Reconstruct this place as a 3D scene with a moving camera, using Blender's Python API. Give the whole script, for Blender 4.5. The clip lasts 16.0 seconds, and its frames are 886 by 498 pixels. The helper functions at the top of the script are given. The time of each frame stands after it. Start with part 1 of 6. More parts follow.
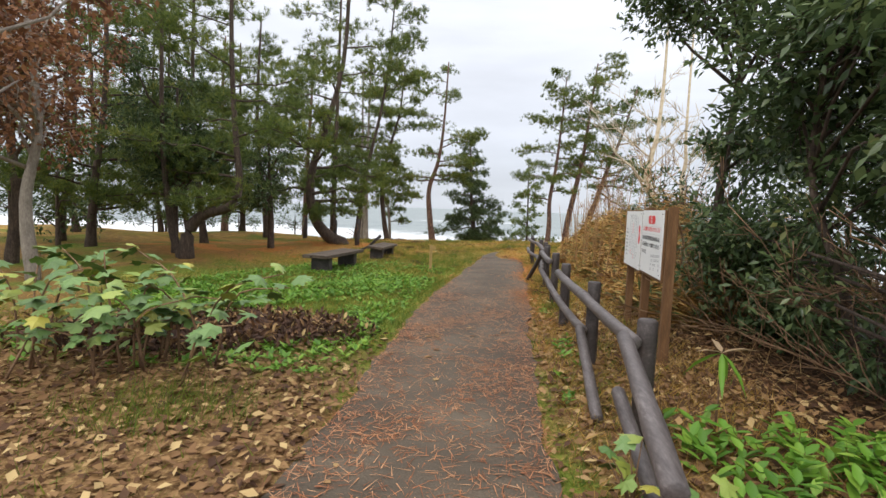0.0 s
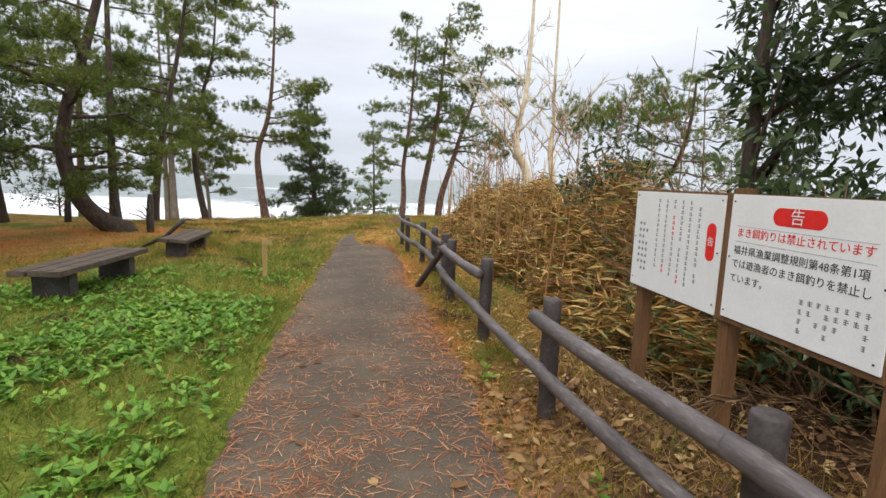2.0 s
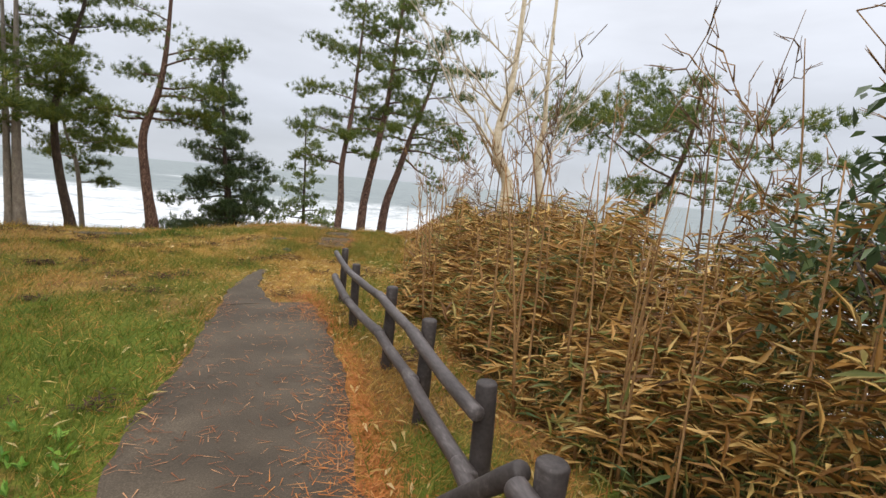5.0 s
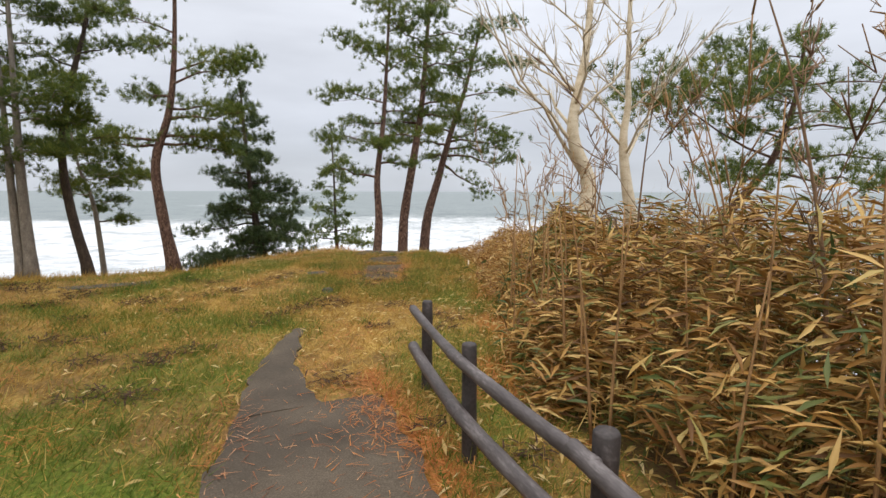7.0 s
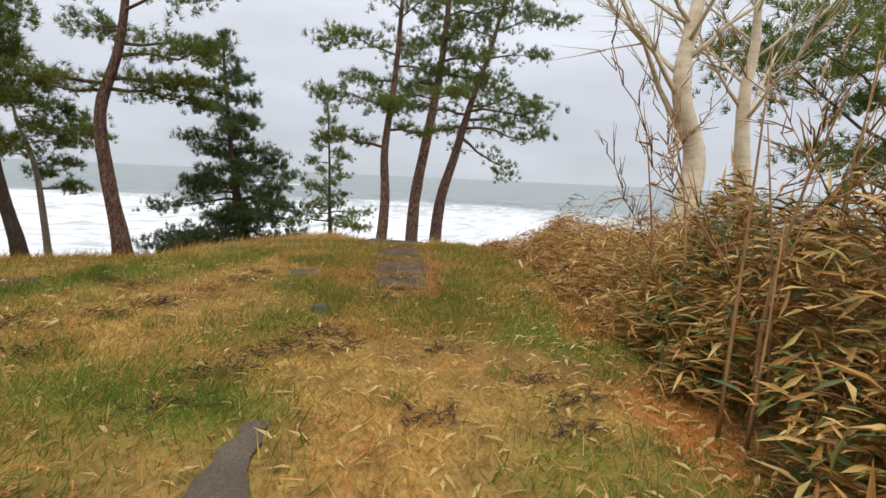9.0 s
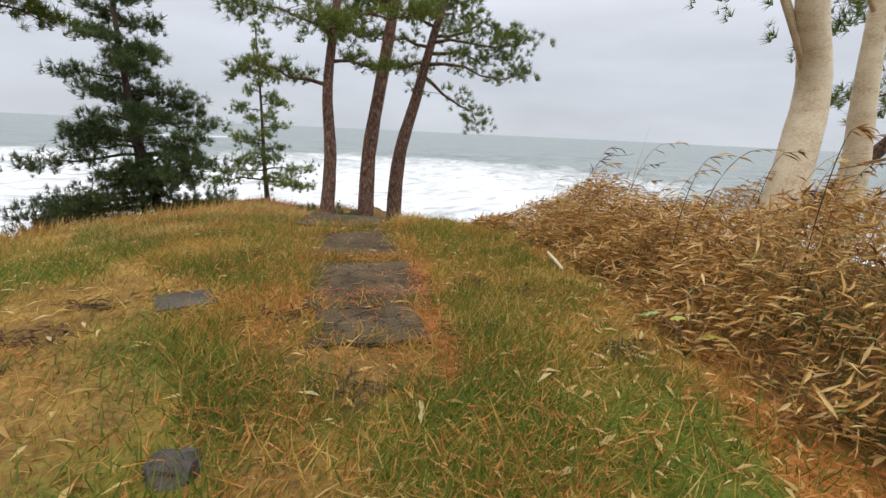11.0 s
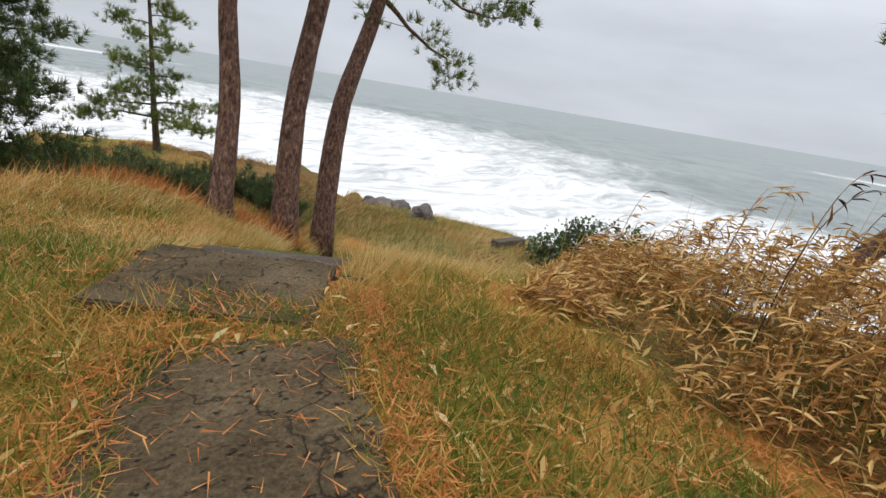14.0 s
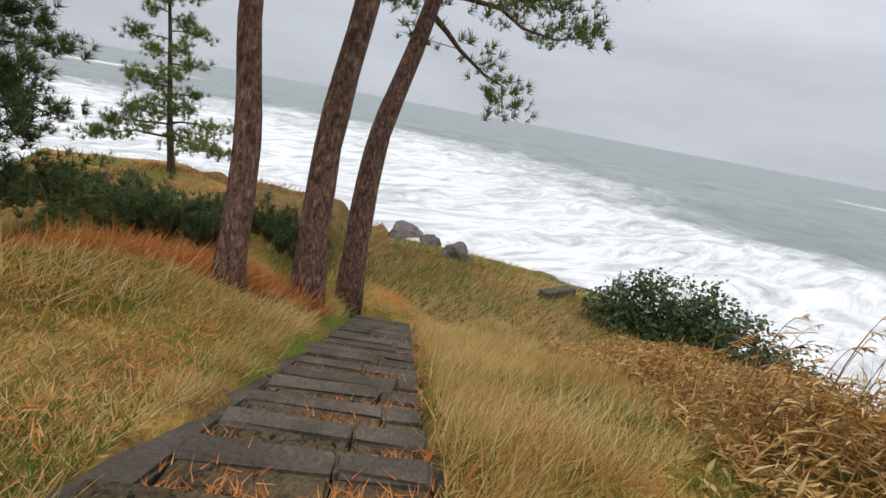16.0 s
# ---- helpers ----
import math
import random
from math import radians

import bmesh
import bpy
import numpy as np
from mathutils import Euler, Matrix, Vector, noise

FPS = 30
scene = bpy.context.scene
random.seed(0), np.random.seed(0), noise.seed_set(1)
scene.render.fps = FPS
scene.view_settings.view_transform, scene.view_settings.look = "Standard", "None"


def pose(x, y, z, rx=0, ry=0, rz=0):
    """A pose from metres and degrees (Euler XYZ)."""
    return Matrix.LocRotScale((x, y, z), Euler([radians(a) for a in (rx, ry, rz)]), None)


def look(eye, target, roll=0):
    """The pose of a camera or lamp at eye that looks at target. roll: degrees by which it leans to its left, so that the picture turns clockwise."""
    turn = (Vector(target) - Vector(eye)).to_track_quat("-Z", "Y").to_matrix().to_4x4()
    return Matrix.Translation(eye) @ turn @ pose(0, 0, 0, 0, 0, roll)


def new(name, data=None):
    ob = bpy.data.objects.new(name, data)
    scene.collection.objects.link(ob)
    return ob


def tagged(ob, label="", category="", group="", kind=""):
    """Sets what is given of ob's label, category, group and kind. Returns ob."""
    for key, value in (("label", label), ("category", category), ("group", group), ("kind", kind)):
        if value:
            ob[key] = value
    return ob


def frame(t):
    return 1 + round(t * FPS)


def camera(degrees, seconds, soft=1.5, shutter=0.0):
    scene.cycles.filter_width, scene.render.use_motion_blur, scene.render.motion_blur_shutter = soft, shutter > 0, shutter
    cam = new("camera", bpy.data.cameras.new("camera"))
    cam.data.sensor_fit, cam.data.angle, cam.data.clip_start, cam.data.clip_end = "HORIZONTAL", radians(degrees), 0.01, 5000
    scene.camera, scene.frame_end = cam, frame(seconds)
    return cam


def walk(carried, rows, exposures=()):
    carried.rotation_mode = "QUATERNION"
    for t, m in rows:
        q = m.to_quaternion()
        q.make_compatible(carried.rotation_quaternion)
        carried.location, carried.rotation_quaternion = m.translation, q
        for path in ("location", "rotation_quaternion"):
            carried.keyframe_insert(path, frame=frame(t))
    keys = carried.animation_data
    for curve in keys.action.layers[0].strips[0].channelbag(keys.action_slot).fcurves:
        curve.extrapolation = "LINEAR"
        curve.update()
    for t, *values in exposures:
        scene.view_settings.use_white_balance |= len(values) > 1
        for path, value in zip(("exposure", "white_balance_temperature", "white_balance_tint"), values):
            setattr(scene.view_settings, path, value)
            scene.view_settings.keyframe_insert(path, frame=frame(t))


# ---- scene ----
cam = camera(84.5, 16.0)
PATH = [
    (0, (0.723, 0.923, 1.531), (0.598, 2.912, 1.362), 2.1),
    (0.5, (0.564, 1.795, 1.549), (0.523, 3.774, 1.258), -0.6),
    (1, (0.402, 2.737, 1.552), (0.560, 4.709, 1.261), 1.2),
    (1.5, (0.418, 3.655, 1.612), (0.869, 5.597, 1.452), 0.5),
    (2, (0.403, 4.644, 1.614), (0.924, 6.554, 1.331), 1.9),
    (2.5, (0.524, 5.669, 1.622), (1.049, 7.580, 1.353), 1.1),
    (3, (0.618, 6.643, 1.669), (1.228, 8.514, 1.310), 5.4),
    (3.2, (0.672, 6.982, 1.669), (1.295, 8.862, 1.387), 4.9),
    (5.3, (1.133, 9.822, 1.792), (1.925, 11.640, 1.525), 5.3),
    (5.5, (1.123, 10.065, 1.756), (1.911, 11.881, 1.471), 5.1),
    (6, (1.133, 10.718, 1.806), (1.784, 12.595, 1.577), 0.2),
    (6.5, (1.115, 11.428, 1.748), (1.752, 13.298, 1.435), 3.8),
    (7, (1.263, 12.251, 1.725), (1.930, 14.122, 1.487), 0.2),
    (7.5, (1.343, 13.020, 1.625), (2.001, 14.883, 1.319), 1.7),
    (8, (1.392, 13.890, 1.549), (1.980, 15.784, 1.284), 2.5),
    (8.5, (1.504, 14.620, 1.484), (2.183, 16.473, 1.161), 4.0),
    (8.7, (1.540, 15.050, 1.453), (2.224, 16.907, 1.164), 3.1),
    (10.8, (2.219, 18.437, 1.296), (3.018, 20.220, 0.866), 1.9),
    (11, (2.312, 18.739, 1.303), (3.197, 20.471, 0.835), 2.7),
    (11.5, (2.594, 19.459, 1.315), (3.644, 21.113, 0.915), 4.0),
    (12, (2.859, 20.111, 1.301), (4.071, 21.622, 0.805), 8.2),
    (12.5, (3.079, 20.714, 1.222), (4.357, 22.018, 0.407), 16.9),
    (12.7, (3.168, 20.954, 1.235), (4.464, 22.208, 0.372), 17.1),
    (13, (3.284, 21.280, 1.288), (4.584, 22.551, 0.456), 15.2),
    (13.5, (3.388, 21.957, 1.274), (4.596, 23.424, 0.651), 10.1),
    (14, (3.552, 22.690, 1.254), (4.699, 24.211, 0.645), 9.5),
    (14.5, (3.649, 23.296, 1.286), (4.800, 24.820, 0.696), 9.6),
    (15, (3.775, 23.812, 1.361), (4.942, 25.340, 0.812), 9.2),
    (15.5, (3.874, 24.288, 1.381), (5.063, 25.816, 0.875), 9.1),
    (16, (3.969, 24.602, 1.356), (5.075, 26.175, 0.806), 10.6),
]
EXPOSURES = [(0.0, 0.42), (2.0, 0.42), (3.2, 0.32), (5.4, 0.2), (8.5, 0.15), (11.0, 0.16), (12.5, 0.08), (13.5, 0.12), (14.5, 0.10), (16.0, -0.04)]
walk(cam, [(t, look(eye, target, roll)) for t, eye, target, roll in PATH], EXPOSURES)

# ---- world and light ----
world = bpy.data.worlds.new("world")
scene.world = world
world.use_nodes = True
wn, wl = world.node_tree.nodes, world.node_tree.links
wbg = wn["Background"]
sky = wn.new("ShaderNodeTexSky")
sky.sky_type, sky.sun_disc = "NISHITA", False
sky.sun_elevation, sky.sun_rotation = radians(48), radians(-150)
wtc = wn.new("ShaderNodeTexCoord")
wsep = wn.new("ShaderNodeSeparateXYZ")
wl.new(wtc.outputs["Generated"], wsep.inputs[0])
wramp = wn.new("ShaderNodeValToRGB")
wramp.color_ramp.elements[0].position, wramp.color_ramp.elements[0].color = 0.0, (0.58, 0.615, 0.675, 1)
wramp.color_ramp.elements[1].position, wramp.color_ramp.elements[1].color = 0.9, (2.0, 2.0, 2.05, 1)
e = wramp.color_ramp.elements.new(0.12)
e.color = (0.63, 0.662, 0.735, 1)
e = wramp.color_ramp.elements.new(0.45)
e.color = (0.92, 0.95, 1.03, 1)
wl.new(wsep.outputs["Z"], wramp.inputs[0])
wmap = wn.new("ShaderNodeMapping")
wmap.inputs["Scale"].default_value = (1.2, 1.2, 5.0)
wl.new(wtc.outputs["Generated"], wmap.inputs[0])
wnoise = wn.new("ShaderNodeTexNoise")
wnoise.inputs["Scale"].default_value, wnoise.inputs["Detail"].default_value = 2.2, 5
wl.new(wmap.outputs[0], wnoise.inputs["Vector"])
wcl = wn.new("ShaderNodeMapRange")
wcl.inputs["From Min"].default_value, wcl.inputs["From Max"].default_value = 0.3, 0.75
wcl.inputs["To Min"].default_value, wcl.inputs["To Max"].default_value = 0.88, 1.12
wl.new(wnoise.outputs["Fac"], wcl.inputs["Value"])
wmul = wn.new("ShaderNodeVectorMath")
wmul.operation = "SCALE"
wl.new(wramp.outputs[0], wmul.inputs[0])
wl.new(wcl.outputs[0], wmul.inputs["Scale"])
wblue = wn.new("ShaderNodeVectorMath")
wblue.operation = "SCALE"
wblue.inputs["Scale"].default_value = 0.06
wl.new(sky.outputs[0], wblue.inputs[0])
wmix = wn.new("ShaderNodeMix")
wmix.data_type = "RGBA"
wmix.inputs["Factor"].default_value = 0.08
wl.new(wmul.outputs[0], wmix.inputs["A"])
wl.new(wblue.outputs[0], wmix.inputs["B"])
wl.new(wmix.outputs["Result"], wbg.inputs["Color"])
wbg.inputs["Strength"].default_value = 1.0
sun = bpy.data.lights.new("sun", "SUN")
sun.energy, sun.angle, sun.color = 1.0, radians(25), (1.0, 0.96, 0.9)
new("sun", sun).matrix_world = look((-12, -20, 26), (0, 0, 0))
SEA = -9.0

# ---- materials ----


def nodes_of(name):
    m = bpy.data.materials.new(name)
    m.use_nodes = True
    return m, m.node_tree.nodes, m.node_tree.links, m.node_tree.nodes["Principled BSDF"]


def ramp(n, stops):
    r = n.new("ShaderNodeValToRGB")
    els = r.color_ramp.elements
    while len(els) < len(stops):
        els.new(0.5)
    for el, (p, c) in zip(els, stops):
        el.position, el.color = p, (*c, 1)
    return r


def noise_tex(n, l, scale, detail=4, stretch=None, coord="Object", rough=0.55):
    tc = n.new("ShaderNodeTexCoord")
    mp = n.new("ShaderNodeMapping")
    if stretch:
        mp.inputs["Scale"].default_value = stretch
    l.new(tc.outputs[coord], mp.inputs[0])
    t = n.new("ShaderNodeTexNoise")
    t.inputs["Scale"].default_value, t.inputs["Detail"].default_value = scale, detail
    t.inputs["Roughness"].default_value = rough
    l.new(mp.outputs[0], t.inputs["Vector"])
    return t


def mix(n, l, fac, a, b, mode="MIX"):
    m = n.new("ShaderNodeMix")
    m.data_type, m.blend_type = "RGBA", mode
    for key, v in (("Factor", fac), ("A", a), ("B", b)):
        if isinstance(v, tuple):
            m.inputs[key].default_value = (*v, 1)
        elif isinstance(v, (int, float)):
            m.inputs[key].default_value = v
        else:
            l.new(v, m.inputs[key])
    return m.outputs["Result"]


def bump(n, l, b, height, strength, dist):
    k = n.new("ShaderNodeBump")
    k.inputs["Strength"].default_value, k.inputs["Distance"].default_value = strength, dist
    l.new(height, k.inputs["Height"])
    l.new(k.outputs[0], b.inputs["Normal"])


def surface(name, stops, scale=8, rough=0.8, bumps=0.4, dist=0.01, stretch=None, fine=60, metal=0.0, spec=0.4):
    """Two-scale noise colour with relief."""
    m, n, l, b = nodes_of(name)
    big = noise_tex(n, l, scale, 5, stretch)
    small = noise_tex(n, l, fine, 4, stretch)
    add = n.new("ShaderNodeMath")
    add.operation = "MULTIPLY_ADD"
    add.inputs[1].default_value = 0.45
    l.new(small.outputs["Fac"], add.inputs[0])
    sc = n.new("ShaderNodeMath")
    sc.operation = "MULTIPLY"
    sc.inputs[1].default_value = 0.55
    l.new(big.outputs["Fac"], sc.inputs[0])
    l.new(sc.outputs[0], add.inputs[2])
    r = ramp(n, stops)
    l.new(add.outputs[0], r.inputs[0])
    l.new(r.outputs[0], b.inputs["Base Color"])
    b.inputs["Roughness"].default_value, b.inputs["Metallic"].default_value = rough, metal
    b.inputs["Specular IOR Level"].default_value = spec
    bump(n, l, b, add.outputs[0], bumps, dist)
    return m


def leafy(name, stops, rough=0.55, through_light=0.25, patch=0.0, patch_scale=0.6):
    """Leaves of one joined mesh, each island with its own tint; light passes through."""
    m, n, l, b = nodes_of(name)
    g = n.new("ShaderNodeNewGeometry")
    r = ramp(n, stops)
    fac = g.outputs["Random Per Island"]
    if patch:
        t = noise_tex(n, l, patch_scale, 3)
        mr = n.new("ShaderNodeMapRange")
        mr.inputs["From Min"].default_value, mr.inputs["From Max"].default_value = 0.3, 0.7
        l.new(t.outputs["Fac"], mr.inputs["Value"])
        mx = n.new("ShaderNodeMix")
        mx.inputs["Factor"].default_value = patch
        l.new(fac, mx.inputs["A"])
        l.new(mr.outputs[0], mx.inputs["B"])
        fac = mx.outputs["Result"]
    l.new(fac, r.inputs[0])
    l.new(r.outputs[0], b.inputs["Base Color"])
    b.inputs["Roughness"].default_value = rough
    b.inputs["Specular IOR Level"].default_value = 0.35
    tr = n.new("ShaderNodeBsdfTranslucent")
    l.new(r.outputs[0], tr.inputs["Color"])
    ms = n.new("ShaderNodeMixShader")
    ms.inputs[0].default_value = through_light
    l.new(b.outputs[0], ms.inputs[1])
    l.new(tr.outputs[0], ms.inputs[2])
    l.new(ms.outputs[0], n["Material Output"].inputs[0])
    return m


BARK_PINE = surface("pine_bark", [(0.36, (0.022, 0.013, 0.010)), (0.47, (0.10, 0.052, 0.036)), (0.58, (0.20, 0.12, 0.085)), (0.7, (0.36, 0.26, 0.20))], 8, 0.92, 1.0, 0.05, (2.2, 2.2, 0.85), 20)
BARK_DARK = surface("dark_bark", [(0.3, (0.025, 0.018, 0.013)), (0.55, (0.08, 0.055, 0.04)), (0.75, (0.16, 0.12, 0.09))], 6, 0.9, 0.9, 0.02, (2, 2, 0.6), 24)
BARK_PALE = surface("pale_bark", [(0.3, (0.33, 0.24, 0.14)), (0.5, (0.60, 0.50, 0.35)), (0.72, (0.74, 0.66, 0.52))], 3, 0.75, 0.5, 0.01, (1.2, 1.2, 2.5), 30)
BARK_GREY = surface("grey_bark", [(0.3, (0.12, 0.10, 0.08)), (0.55, (0.27, 0.23, 0.19)), (0.75, (0.42, 0.38, 0.32))], 5, 0.85, 0.6, 0.01, (1.5, 1.5, 0.6), 30)
TWIG = surface("brown_twig", [(0.3, (0.10, 0.055, 0.03)), (0.6, (0.25, 0.15, 0.08)), (0.8, (0.40, 0.27, 0.15))], 9, 0.85, 0.3, 0.005)
NEEDLES = leafy("pine_needles", [(0.0, (0.03, 0.055, 0.016)), (0.4, (0.09, 0.135, 0.030)), (0.75, (0.20, 0.23, 0.043)), (1.0, (0.36, 0.31, 0.055))], 0.5, 0.4, 0.4, 0.5)
NEEDLES_DARK = leafy("dark_needles", [(0.0, (0.026, 0.046, 0.020)), (0.5, (0.068, 0.105, 0.036)), (1.0, (0.16, 0.185, 0.052))], 0.5, 0.3, 0.35, 0.5)
EVERGREEN = leafy("evergreen_leaves", [(0.0, (0.032, 0.052, 0.024)), (0.5, (0.082, 0.125, 0.050)), (0.85, (0.15, 0.20, 0.080)), (1.0, (0.26, 0.26, 0.09))], 0.26, 0.35, 0.3, 0.6)
REDLEAF = leafy("russet_leaves", [(0.0, (0.07, 0.03, 0.018)), (0.5, (0.20, 0.085, 0.04)), (1.0, (0.34, 0.17, 0.08))], 0.7, 0.25)
SASA = leafy("dry_bamboo_leaves", [(0.0, (0.05, 0.022, 0.008)), (0.20, (0.20, 0.09, 0.021)), (0.44, (0.42, 0.22, 0.053)), (0.66, (0.66, 0.45, 0.16)), (0.74, (0.20, 0.19, 0.045)), (0.88, (0.06, 0.095, 0.026)), (1.0, (0.13, 0.18, 0.065))], 0.5, 0.15, 0.25, 0.7)
SASA_PALE = leafy("straw_bamboo_leaves", [(0.0, (0.09, 0.036, 0.009)), (0.28, (0.30, 0.135, 0.032)), (0.55, (0.52, 0.30, 0.085)), (0.84, (0.72, 0.53, 0.24)), (0.91, (0.20, 0.18, 0.045)), (1.0, (0.09, 0.13, 0.04))], 0.55, 0.25, 0.3, 0.9)
GREEN_BLADE = leafy("green_grass", [(0.0, (0.06, 0.10, 0.012)), (0.5, (0.13, 0.19, 0.026)), (1.0, (0.30, 0.28, 0.05))], 0.6, 0.45, 0.3, 0.8)
DRY_BLADE = leafy("dry_grass", [(0.0, (0.18, 0.085, 0.018)), (0.4, (0.40, 0.23, 0.05)), (0.75, (0.58, 0.39, 0.10)), (1.0, (0.66, 0.50, 0.20))], 0.7, 0.4, 0.3, 0.8)
PATH_NEEDLES = leafy("path_needles", [(0.0, (0.16, 0.055, 0.022)), (0.5, (0.33, 0.125, 0.05)), (1.0, (0.52, 0.28, 0.14))], 0.7, 0.1)
PALE_BLADE = leafy("pale_bank_grass", [(0.0, (0.28, 0.16, 0.04)), (0.3, (0.50, 0.33, 0.10)), (0.6, (0.68, 0.50, 0.20)), (0.85, (0.80, 0.66, 0.37)), (1.0, (0.34, 0.36, 0.09))], 0.7, 0.5, 0.4, 0.6)
RUST_BLADE = leafy("fallen_needles", [(0.0, (0.26, 0.08, 0.02)), (0.5, (0.46, 0.15, 0.03)), (1.0, (0.58, 0.28, 0.09))], 0.7, 0.15)
HERB = leafy("herb_leaves", [(0.0, (0.05, 0.13, 0.012)), (0.5, (0.13, 0.28, 0.028)), (1.0, (0.29, 0.43, 0.06))], 0.5, 0.3, 0.3, 1.2)
LITTER = leafy("dead_leaves", [(0.0, (0.06, 0.027, 0.013)), (0.45, (0.16, 0.08, 0.032)), (0.8, (0.29, 0.17, 0.07)), (1.0, (0.50, 0.36, 0.16))], 0.8, 0.1)
LOG_WOOD = surface("dark_log_wood", [(0.3, (0.022, 0.017, 0.015)), (0.55, (0.062, 0.050, 0.046)), (0.75, (0.16, 0.135, 0.125))], 7, 0.6, 0.6, 0.008, (1, 1, 1), 45)
RAIL_WOOD = surface("weathered_rail_wood", [(0.3, (0.04, 0.032, 0.030)), (0.55, (0.11, 0.092, 0.088)), (0.78, (0.27, 0.24, 0.23))], 9, 0.5, 0.6, 0.006, (1.6, 0.35, 1.6), 50)
PLANK = surface("sign_post_wood", [(0.3, (0.075, 0.036, 0.014)), (0.55, (0.17, 0.085, 0.034)), (0.78, (0.27, 0.155, 0.07))], 6, 0.8, 0.5, 0.004, (4, 4, 0.5), 40)
BENCH_WOOD = surface("weathered_bench_wood", [(0.3, (0.035, 0.025, 0.018)), (0.55, (0.095, 0.070, 0.050)), (0.78, (0.20, 0.155, 0.11))], 5, 0.85, 0.6, 0.01, (2, 0.6, 2), 40)
STAKE_WOOD = surface("yellowed_stake_wood", [(0.3, (0.26, 0.17, 0.06)), (0.7, (0.48, 0.34, 0.13))], 6, 0.8, 0.4, 0.004, (3, 3, 0.6), 40)
ASPHALT = surface("worn_asphalt", [(0.28, (0.034, 0.026, 0.018)), (0.5, (0.080, 0.061, 0.042)), (0.70, (0.165, 0.128, 0.088))], 1.3, 0.8, 0.8, 0.010, None, 90, 0.0, 0.3)


def pitted(name, stops, scale, fine, pit_scale):
    """Worn concrete: mottled, with dark pits and hairline cracks sunk into it."""
    m, n, l, b = nodes_of(name)
    big, small = noise_tex(n, l, scale, 6), noise_tex(n, l, fine, 5, rough=0.7)
    r = ramp(n, stops)
    l.new(mix(n, l, 0.5, big.outputs["Fac"], small.outputs["Fac"]), r.inputs[0])
    pits = noise_tex(n, l, pit_scale, 3, (1.0, 1.7, 1.0), rough=0.6)
    pm = n.new("ShaderNodeMapRange")
    pm.inputs["From Min"].default_value, pm.inputs["From Max"].default_value = 0.60, 0.68
    l.new(pits.outputs["Fac"], pm.inputs["Value"])
    tc = n.new("ShaderNodeTexCoord")
    vo = n.new("ShaderNodeTexVoronoi")
    vo.feature = "DISTANCE_TO_EDGE"
    vo.inputs["Scale"].default_value = 1.7
    wob = noise_tex(n, l, 5, 4)
    l.new(mix(n, l, 0.25, tc.outputs["Object"], wob.outputs["Color"]), vo.inputs["Vector"])
    cm = n.new("ShaderNodeMapRange")
    cm.inputs["From Min"].default_value, cm.inputs["From Max"].default_value = 0.0, 0.012
    cm.inputs["To Min"].default_value, cm.inputs["To Max"].default_value = 0.8, 0.0
    l.new(vo.outputs["Distance"], cm.inputs["Value"])
    worn = n.new("ShaderNodeMath")
    worn.operation = "MAXIMUM"
    l.new(pm.outputs[0], worn.inputs[0])
    l.new(cm.outputs[0], worn.inputs[1])
    l.new(mix(n, l, worn.outputs[0], r.outputs[0], (0.013, 0.010, 0.007)), b.inputs["Base Color"])
    b.inputs["Roughness"].default_value = 0.9
    b.inputs["Specular IOR Level"].default_value = 0.2
    h = n.new("ShaderNodeMath")
    h.operation = "MULTIPLY_ADD"
    h.inputs[1].default_value = -0.8
    l.new(worn.outputs[0], h.inputs[0])
    l.new(small.outputs["Fac"], h.inputs[2])
    bump(n, l, b, h.outputs[0], 0.9, 0.015)
    return m


CONCRETE = pitted("dark_wet_concrete", [(0.36, (0.036, 0.025, 0.013)), (0.5, (0.092, 0.067, 0.037)), (0.64, (0.17, 0.130, 0.078))], 2.2, 45, 16)
CONCRETE_PALE = surface("kerb_concrete", [(0.28, (0.028, 0.022, 0.016)), (0.5, (0.075, 0.061, 0.046)), (0.74, (0.17, 0.142, 0.11))], 3, 0.88, 0.7, 0.01, None, 45)
ROCK = surface("sea_rock", [(0.3, (0.05, 0.042, 0.04)), (0.55, (0.13, 0.11, 0.10)), (0.75, (0.24, 0.21, 0.19))], 1.2, 0.7, 0.9, 0.06, None, 9)
BOARD = surface("white_sign_board", [(0.3, (0.70, 0.70, 0.69)), (0.7, (0.82, 0.82, 0.81))], 4, 0.45, 0.05, 0.001, None, 60)
RED = surface("red_sign_paint", [(0.3, (0.62, 0.015, 0.012)), (0.7, (0.78, 0.03, 0.025))], 20, 0.5, 0.05, 0.001)
GREY_INK = surface("grey_sign_print", [(0.3, (0.17, 0.17, 0.18)), (0.7, (0.29, 0.29, 0.30))], 20, 0.6, 0.05, 0.001)
STALK = surface("tan_dry_stalk", [(0.3, (0.17, 0.085, 0.032)), (0.55, (0.34, 0.19, 0.075)), (0.78, (0.52, 0.35, 0.17))], 7, 0.8, 0.4, 0.004, (3, 3, 0.8))
INK = surface("black_sign_ink", [(0.3, (0.03, 0.03, 0.035)), (0.7, (0.07, 0.07, 0.075))], 20, 0.6, 0.05, 0.001)
BOARD_WHITE = BOARD
MULCH = surface("dark_mulch", [(0.3, (0.02, 0.012, 0.008)), (0.55, (0.08, 0.04, 0.024)), (0.75, (0.18, 0.10, 0.06))], 9, 0.95, 1.0, 0.04, None, 50)

